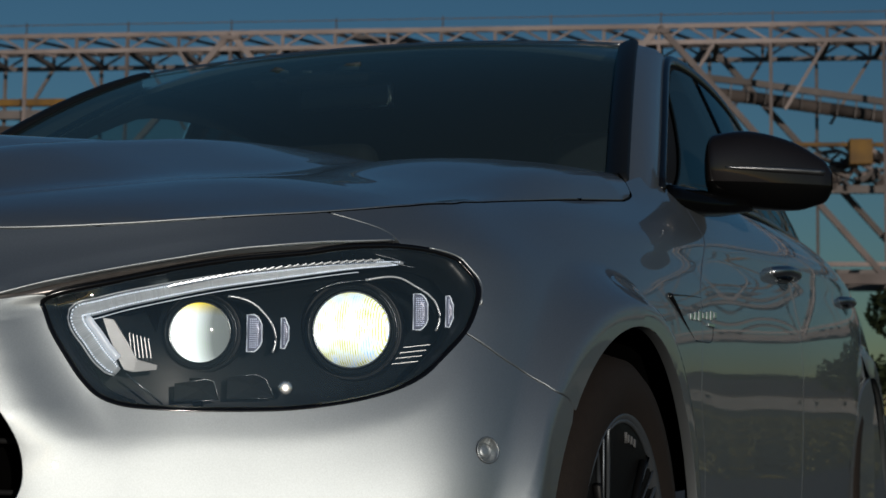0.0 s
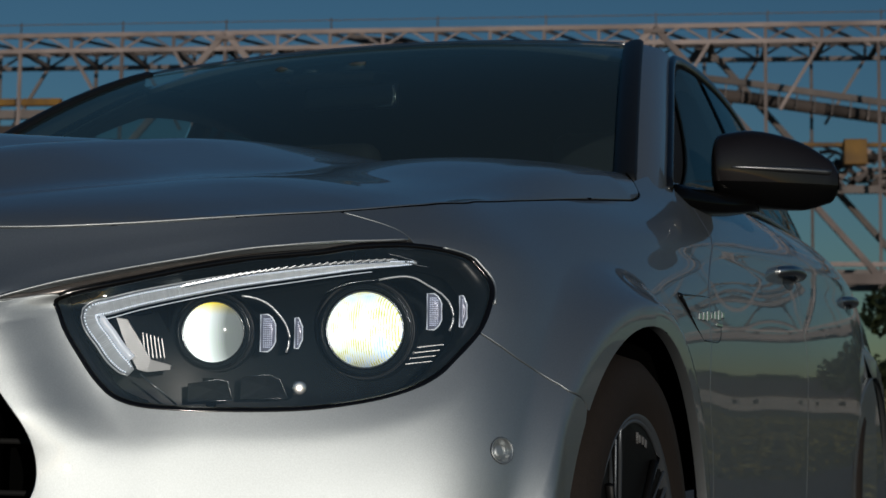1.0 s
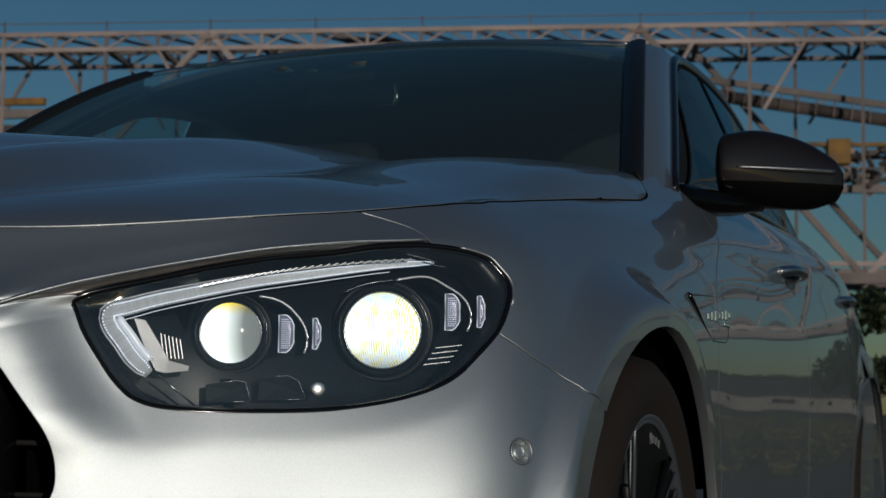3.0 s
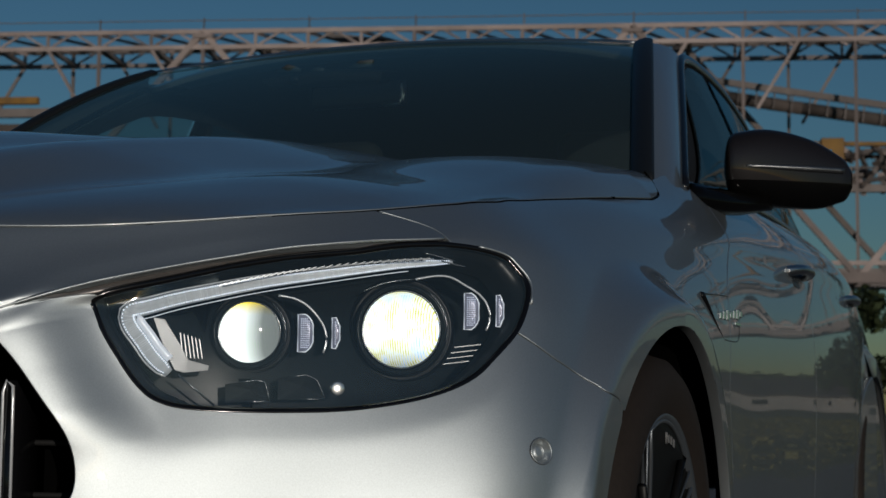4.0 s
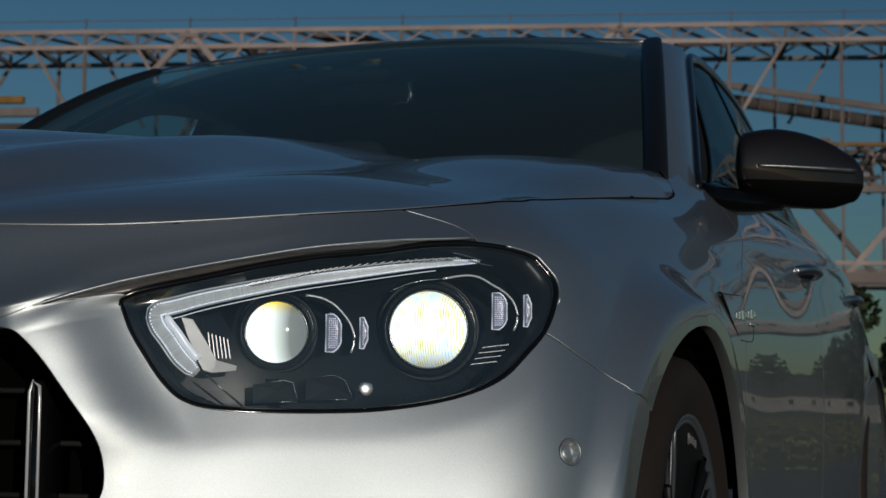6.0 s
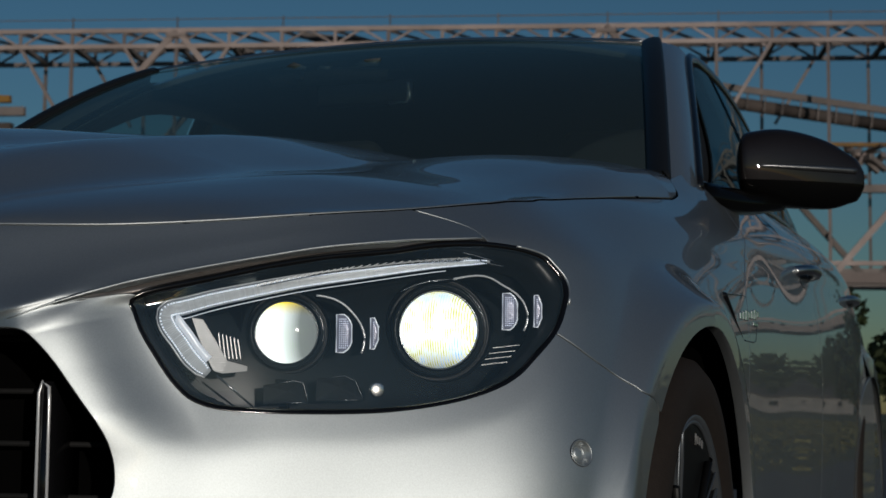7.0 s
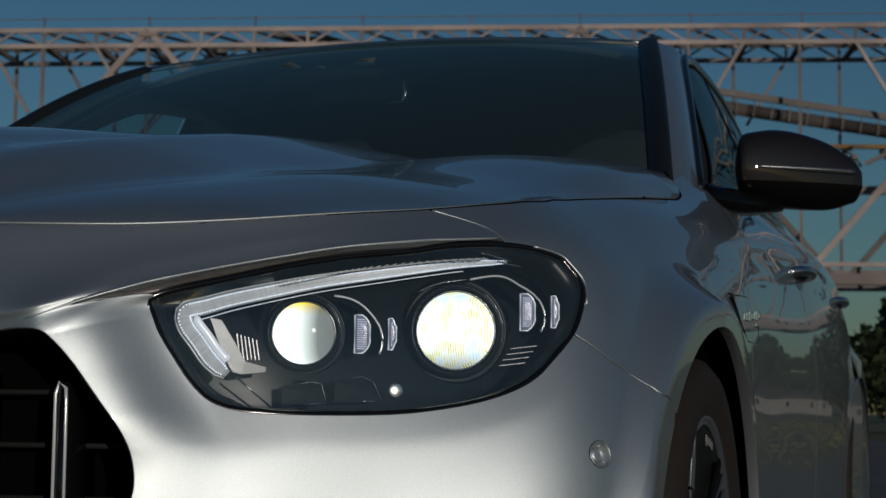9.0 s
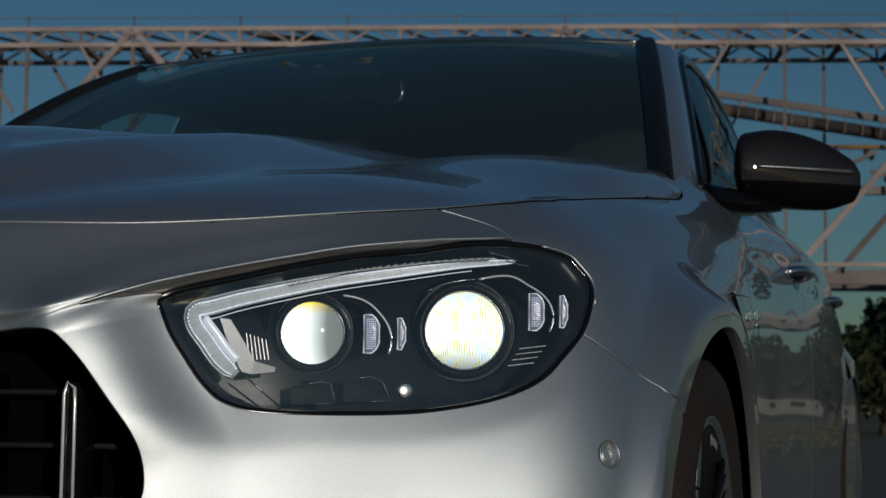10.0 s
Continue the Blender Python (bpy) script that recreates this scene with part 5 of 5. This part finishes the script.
# ---- cabin ----
part("dashboard", smooth(loft([[(-.52, y, .95 - .02 * (y / .7) ** 2) for y in np.linspace(-.70, .70, 12)], [(-.80, y, .985) for y in np.linspace(-.70, .70, 12)], [(-.98, y, .965) for y in np.linspace(-.68, .68, 12)],
                               [(-1.04, y, .90) for y in np.linspace(-.68, .68, 12)], [(-1.02, y, .5) for y in np.linspace(-.68, .68, 12)]])), "cloth", car, "dark dashboard")
wheel_m = facing((-1.15, .37, .90), (-.92, 0, .38))
part("steering_wheel", tube([wheel_m @ Vector((.185 * math.cos(a), .185 * math.sin(a), 0)) for a in np.linspace(0, math.tau, 36, endpoint=False)], .014, 8, closed=True), "cloth", car, "black steering wheel")
for y in (.37, -.37):
    part("seat_back", smooth(loft([[(x, y + w * s, z) for s in (-1, -.8, 0, .8, 1)] for x, z, w in ((-1.62, .55, .25), (-1.70, .75, .26), (-1.80, 1.0, .24), (-1.85, 1.12, .17), (-1.93, 1.10, .17), (-1.85, .6, .25))])), "cloth", car, "dark front seat back")
    part("head_rest", smooth(box((.10, .26, .18), (-1.90, y, 1.20), .04, 3)), "cloth", car, "dark head restraint")
part("rear_bench", smooth(box((.20, 1.30, .62), (-2.75, 0, .80), .06, 3)), "cloth", car, "dark rear bench")
part("roof_lining", loft([[(x, y, float(roof_sheet([[x, y]])[0][2]) - .035) for y in np.linspace(-.60, .60, 14)] for x in np.linspace(-1.40, -2.7, 10)]), "cloth", car, "dark roof lining")
for side in (1, -1):
    rows = [[(-q, (float(flank([[q, k]])[0][1]) - .022) * side, float(flank([[q, k]])[0][2])) for q in np.linspace(1.02, 2.7, 24)] for k in (1.0, .90, .80)]
    part("rail_lining", loft(rows), "cloth", car, "dark lining under the roof rail")
part("sensor_cover", smooth(loft([[(-1.235 - .03 * abs(s), -.10 + .155 * s, 1.348 - .01 * s * s) for s in np.linspace(-1, 1, 9)], [(-1.13 - .03 * abs(s), -.10 + .145 * s, 1.318) for s in np.linspace(-1, 1, 9)], [(-1.18, -.10 + .13 * s, 1.296) for s in np.linspace(-1, 1, 9)],
                                  [(-1.27, -.10 + .13 * s, 1.32) for s in np.linspace(-1, 1, 9)]])), "matt_black", car, "black camera cover behind the screen")
for rim in (((-.1906, 1.3265), (-.1639, 1.3401), (-.1341, 1.3284), (-.1367, 1.3235)), ((-.1099, 1.3221), (-.0993, 1.3290), (-.0767, 1.3265), (-.0792, 1.3204)),
            ((-.0277, 1.3225), (.0062, 1.3380), (.0375, 1.3387), (.0325, 1.3242))):
    bm = loft([[(x, y, z) for y, z in rim] for x in (-1.125, -1.131)], closed_u=True, caps=True)
    part("sensor_window", smooth(bm, 30), "window_grey", car, "pale camera window behind the screen")
part("camera_eye", smooth(lathe([(.001, .004), (.007, .003), (.010, 0), (.011, -.006)], 20, (0, 0, 0))), "gloss_black", car).matrix_basis = Matrix.Translation((-1.128, -.150, 1.307)) @ Matrix.Rotation(radians(-90), 4, "Z")
part("interior_mirror", smooth(box((.022, .225, .058), (-1.19, -.02, 1.275), .010, 3)), "gloss_black", car, "black interior mirror")
part("mirror_edge", tube([(-1.176, .0844, 1.294), (-1.176, .0861, 1.2615), (-1.176, .0811, 1.2494), (-1.176, .0432, 1.2475)], .0026, 6), "satin", car)

# ---- ground ----
bm = bmesh.new()
rings = [0, 6, 12, 20, 32, 50, 80, 130, 220, 400, 800, 1600, 3000]
rows = [[bm.verts.new((r * math.cos(a), r * math.sin(a), -.012)) for a in np.linspace(0, math.tau, 48, endpoint=False)] for r in rings[1:]]
c = bm.verts.new((0, 0, -.012))
for k in range(48):
    bm.faces.new((c, rows[0][k], rows[0][(k + 1) % 48]))
    for a, b in zip(rows, rows[1:]):
        bm.faces.new((a[k], b[k], b[(k + 1) % 48], a[(k + 1) % 48]))
tagged(part("ground", bm, "grass"), "dry olive grassland reaching to the horizon", "ground", kind="structure")
bm = bmesh.new()
vs = [bm.verts.new(p) for p in ((14, -16, 0), (14, 6.5, 0), (-6, 5.0, 0), (-10, 2.4, 0), (-36, 1.2, 0), (-40, -16, 0))]
bm.faces.new(vs)
got = bmesh.ops.extrude_face_region(bm, geom=bm.faces[:])
bmesh.ops.translate(bm, verts=[v for v in got["geom"] if isinstance(v, bmesh.types.BMVert)], vec=(0, 0, -.02))
bmesh.ops.recalc_face_normals(bm, faces=bm.faces)
tagged(part("road", bm, "asphalt"), "grey asphalt apron under the car", "road", kind="structure")

# dry tufts on the verge beside the apron
rng = random.Random(11)
bm = bmesh.new()
for k in range(7000):
    x = -9 - 48 * rng.random() ** 1.3
    y = (2.2 if x > -36 else 1.4) + .3 + 11 * rng.random()
    if y < 5.2 + (x + 6) * .65 if x > -10 else False:
        continue
    a, h, w = rng.random() * math.tau, .012 + .02 * rng.random(), .03 + .05 * rng.random()
    dx, dy = math.cos(a) * w, math.sin(a) * w
    bm.faces.new([bm.verts.new((x - dx, y - dy, -.02)), bm.verts.new((x + dx, y + dy, -.02)), bm.verts.new((x + rng.uniform(-.08, .08), y + rng.uniform(-.08, .08), h))])
tagged(part("grass", bm, "grass"), "short dry olive grass on the verge", "grass", kind="stuff")

# ---- the conveyor bridge ----
B0, BU = Vector((-113.5, -70.1, 0)), Vector((-.221, .975, 0))
BACK = Vector((-.975, -.221, 0))                        # away from the car
TOP, FOOT, WIDE, BAY = 29.9, 10.6, 6.8, 33.5


def on(s, z, deep=0.0):
    return B0 + BU * s + BACK * deep + Vector((0, 0, z))


bridge = thing("conveyor_bridge", "weathered pink steel truss bridge carrying a mine conveyor", "bridge", place=tuple(on(20, 0)))
STEP = 4.19
# the far truss repeats the near one, with shade put into its steel colour
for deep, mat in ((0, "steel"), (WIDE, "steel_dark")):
    for z, size in ((TOP, .36), (TOP - 1.25, .34), (FOOT + 1.1, .34)):
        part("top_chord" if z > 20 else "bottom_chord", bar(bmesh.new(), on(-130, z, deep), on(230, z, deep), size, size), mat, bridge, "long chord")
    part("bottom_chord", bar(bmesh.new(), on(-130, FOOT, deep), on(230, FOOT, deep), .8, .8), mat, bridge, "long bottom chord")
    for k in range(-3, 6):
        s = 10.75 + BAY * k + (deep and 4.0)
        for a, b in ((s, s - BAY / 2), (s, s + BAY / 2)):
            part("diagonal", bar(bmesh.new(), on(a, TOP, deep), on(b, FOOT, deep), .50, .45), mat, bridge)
        part("gusset", bar(bmesh.new(), on(s - .8, TOP - .4, deep), on(s + .8, TOP - .4, deep), .8, .3), mat, bridge)
        for q in range(-4, 4):
            x = s + STEP * q
            part("post", bar(bmesh.new(), on(x, TOP, deep), on(x, FOOT if q % 2 == 0 else TOP - 1.25, deep), .24 if q % 2 == 0 else .16, .22), mat, bridge)
            if q % 2:
                part("brace", bar(bmesh.new(), on(x, TOP - 1.25, deep), on(x - math.copysign(STEP, q) * .75, TOP - 6.5, deep), .24, .24), mat, bridge)
            part("web", bar(bmesh.new(), on(x, TOP - 1.25, deep), on(x + STEP / 2, TOP, deep), .16, .16), mat, bridge)
            part("web", bar(bmesh.new(), on(x + STEP / 2, TOP, deep), on(x + STEP, TOP - 1.25, deep), .16, .16), mat, bridge)
for k in range(-20, 38):
    s = 2.4 + 4.2 * k
    # beams between the trusses take the same shaded steel
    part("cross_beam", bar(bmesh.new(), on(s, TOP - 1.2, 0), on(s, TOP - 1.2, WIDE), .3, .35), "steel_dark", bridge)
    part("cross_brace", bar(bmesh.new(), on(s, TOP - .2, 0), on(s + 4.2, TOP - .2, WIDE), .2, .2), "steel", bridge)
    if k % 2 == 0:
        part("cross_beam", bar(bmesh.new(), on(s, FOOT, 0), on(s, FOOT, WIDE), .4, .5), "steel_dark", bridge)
        part("hand_rail_post", bar(bmesh.new(), on(s, TOP + .2, 0), on(s, TOP + 1.1, 0), .09), "steel_dark", bridge)
part("hand_rail", bar(bmesh.new(), on(-130, TOP + .9, 0), on(230, TOP + .9, 0), .07), "steel_dark", bridge)
rng = random.Random(3)
for k in range(60):
    # gear boxes and rollers slung between the chords
    s = -60 + 3.1 * k + rng.random()
    part("roller_box", bar(bmesh.new(), on(s, TOP - .75, 3), on(s + .6 + 1.2 * rng.random(), TOP - .75, 3), .3 + .4 * rng.random(), .6), rng.choice(("steel_dark", "rust")), bridge)
for s in (-128, 228):
    for deep in (0, WIDE):
        part("tower_leg", bar(bmesh.new(), on(s - 6, -.2, deep), on(s, FOOT, deep), 1.1), "steel", bridge, "support leg")
        part("tower_leg", bar(bmesh.new(), on(s + 6, -.2, deep), on(s, FOOT, deep), 1.1), "steel", bridge, "support leg")
# the sloping belt gallery inside the truss, with its walkway
SLOPE_S, SLOPE_Z = (20, 51.7, 57.3, 63.6, 110), (29.0, 24.85, 23.95, 22.95, 15.5)
for a, b in zip(range(4), range(1, 5)):
    sa, sb, za, zb = SLOPE_S[a], SLOPE_S[b], SLOPE_Z[a], SLOPE_Z[b]
    part("belt_gallery", tube([on(sa, za, 3.2), on(sb, zb, 3.2)], .50, 12), "rust", bridge, "brown enclosed conveyor gallery")
    part("walkway", bar(bmesh.new(), on(sa, za + 1.05, 2.6), on(sb, zb + 1.05, 2.6), .34, .5), "steel_dark", bridge, "dark walkway along the gallery")
for k in range(60):
    s = 24 + 1.35 * k
    z = float(np.interp(s, SLOPE_S, SLOPE_Z))
    part("gallery_post", bar(bmesh.new(), on(s, z - .5, 2.6), on(s + .2, z + 1.3, 2.6), .10), "steel_dark", bridge)
# yellow machinery platform
part("platform", bar(bmesh.new(), on(46, 21.1, 2.0), on(120, 20.4, 2.0), .5, .30), "yellow", bridge, "yellow platform girder")
bm = box((1.2, 1.7, 1.9), (0, 0, 0), .08)
bm.transform(Matrix.Translation(on(59.1, 20.0, -.6)) @ Matrix.Rotation(.22, 4, "Z"))
part("cabin_box", bm, "yellow", bridge, "yellow machine cabin")
rng = random.Random(5)
for k in range(190):
    s = 56.2 + rng.random() * 8 if k % 2 else 47 + rng.random() * 50
    z = 18.0 + rng.random() * 2.6
    part("machine_strut", bar(bmesh.new(), on(s, z, 1 + rng.random() * 3), on(s + rng.uniform(-2, 2), z + rng.uniform(-1.2, 1.2), 1 + rng.random() * 3), .10 + rng.random() * .32), rng.choice(("steel_dark", "steel_dark", "steel", "rust")), bridge)
part("platform", bar(bmesh.new(), on(47, 17.6, 2.0), on(120, 17.4, 2.0), .6, .6), "steel_dark", bridge)
part("platform", bar(bmesh.new(), on(-60, 24.9, 2.0), on(-3.2, 24.9, 2.0), .6, .55), "yellow", bridge, "yellow platform girder")
part("platform", bar(bmesh.new(), on(-60, 22.6, 2.0), on(-3.0, 22.5, 2.0), .8, .9), "rust", bridge, "brown platform girder")
part("platform", bar(bmesh.new(), on(-60, 23.9, 2.0), on(-2.0, 23.9, 2.0), .6, .7), "steel_dark", bridge)


# ---- trees, hedge and building beside the apron ----
def crown(bm, centre, size, leaves, seed):
    r = random.Random(seed)
    puffs = [Vector((r.gauss(0, .42), r.gauss(0, .42), r.gauss(0, .36))) for _ in range(16)]
    for _ in range(leaves):
        p = r.choice(puffs)
        d = Vector((r.gauss(0, 1), r.gauss(0, 1), r.gauss(0, 1))).normalized() * (.34 * r.random() ** .4)
        q = p + d
        at = Vector(centre) + Vector((q.x * size[0], q.y * size[1], q.z * size[2]))
        a = Vector((r.gauss(0, 1), r.gauss(0, 1), r.gauss(0, 1))).normalized()
        b = a.orthogonal().normalized()
        s = .10 + .13 * r.random()
        v = [bm.verts.new(at + a * s), bm.verts.new(at + b * s * .55), bm.verts.new(at - a * s), bm.verts.new(at - b * s * .55)]
        bm.faces.new(v)
    return bm


def build_tree(place, high, wide, seed, leaves=5000, trunk=.35):
    r = random.Random(seed)
    t = thing("tree", "leafy broadleaf tree beyond the apron", "tree", "trees beside the apron", place=place)
    x, y, z = place
    bm = bmesh.new()
    th = high * trunk
    tube([(x, y, z - .1), (x + .1, y, z + th * .5), (x, y + .1, z + th), (x, y, z + high * .7)], [.22, .17, .13, .05], 8, bm=bm, up=(1, 0, 0))
    for k in range(7):
        a = k * .9 + r.random()
        b0 = z + th * (.7 + .25 * (k % 3))
        tube([(x, y, b0), (x + math.cos(a) * wide * .22, y + math.sin(a) * wide * .22, b0 + high * .14), (x + math.cos(a) * wide * .4, y + math.sin(a) * wide * .4, b0 + high * .3)], [.09, .06, .02], 6, bm=bm, up=(1, 0, .1))
    part("trunk", bm, "bark", t)
    part("crown", crown(bmesh.new(), (x, y, z + th + (high - th) * .5), (wide * .62, wide * .62, (high - th) * .62), leaves, seed), "leaf", t, "loose green crown")
    return t


for k, (x, y, h, w) in enumerate(((-47, -.6, 3.9, 3.4), (-48.5, 1.6, 4.3, 4.0), (-47.5, 4.2, 4.6, 4.2))):
    build_tree((x, y, -.01), h, w, 20 + k, 4200, .12)
for k, (x, y, h, w) in enumerate(((-118, 4, 7.5, 8), (-116, 12, 8.2, 8.5), (-114, 22, 7.6, 8), (-112, 33, 8.4, 9), (-106, 45, 8.0, 9), (-92, 56, 8.5, 9), (-76, 62, 8, 9), (-58, 66, 8.4, 9), (-74, -7, 6.5, 6), (-117, 8, 5.0, 7), (-115, 17, 5.2, 7.5), (-113, 28, 5.2, 7), (-109, 39, 5.4, 7))):
    build_tree((x, y, -.01), h * .52, w * 1.35, 40 + k, 3500, .2)


def build_house(place, size, turn):
    """A long low plastered building with a pitched roof, a row of windows and a plinth."""
    lx, ly, h = size
    house = thing("building", "long low pale plastered building with a dark roof", "building", place=place)
    house.rotation_euler = (0, 0, radians(turn))
    def add(name, bm, mat, parent=house, label=""):
        o = part(name, bm, mat, None, label)
        o.parent = parent
        return o
    add("wall", box((lx, ly, h), (0, 0, h / 2)), "plaster", label="pale plaster walls")
    bm = loft([[(x, -ly / 2 - .4, h - .05), (x, 0, h + ly * .22), (x, ly / 2 + .4, h - .05), (x, ly / 2 + .4, h + .12), (x, 0, h + ly * .22 + .17), (x, -ly / 2 - .4, h + .12)] for x in (-lx / 2 - .4, lx / 2 + .4)], closed_u=True, caps=True)
    for f in bm.faces:
        f.smooth = False
    add("roof", bm, "roofing", label="dark pitched roof")
    n = int(lx / 2.6)
    for k in range(n):
        x = -lx / 2 + lx * (k + .5) / n
        for s in (1, -1):
            win = add("window", box((.4, .06, .35), (x, s * (ly / 2 + .02), h * .58), .02), "pane")
            add("frame", box((.7, .04, .06), (x, s * (ly / 2 + .04), h * .58 - .22)), "plaster", win)
    return house


build_house((-106, 22, 0), (24, 7, 1.2), 82)
build_house((-90, 44, 0), (13, 7, 3.2), 60)
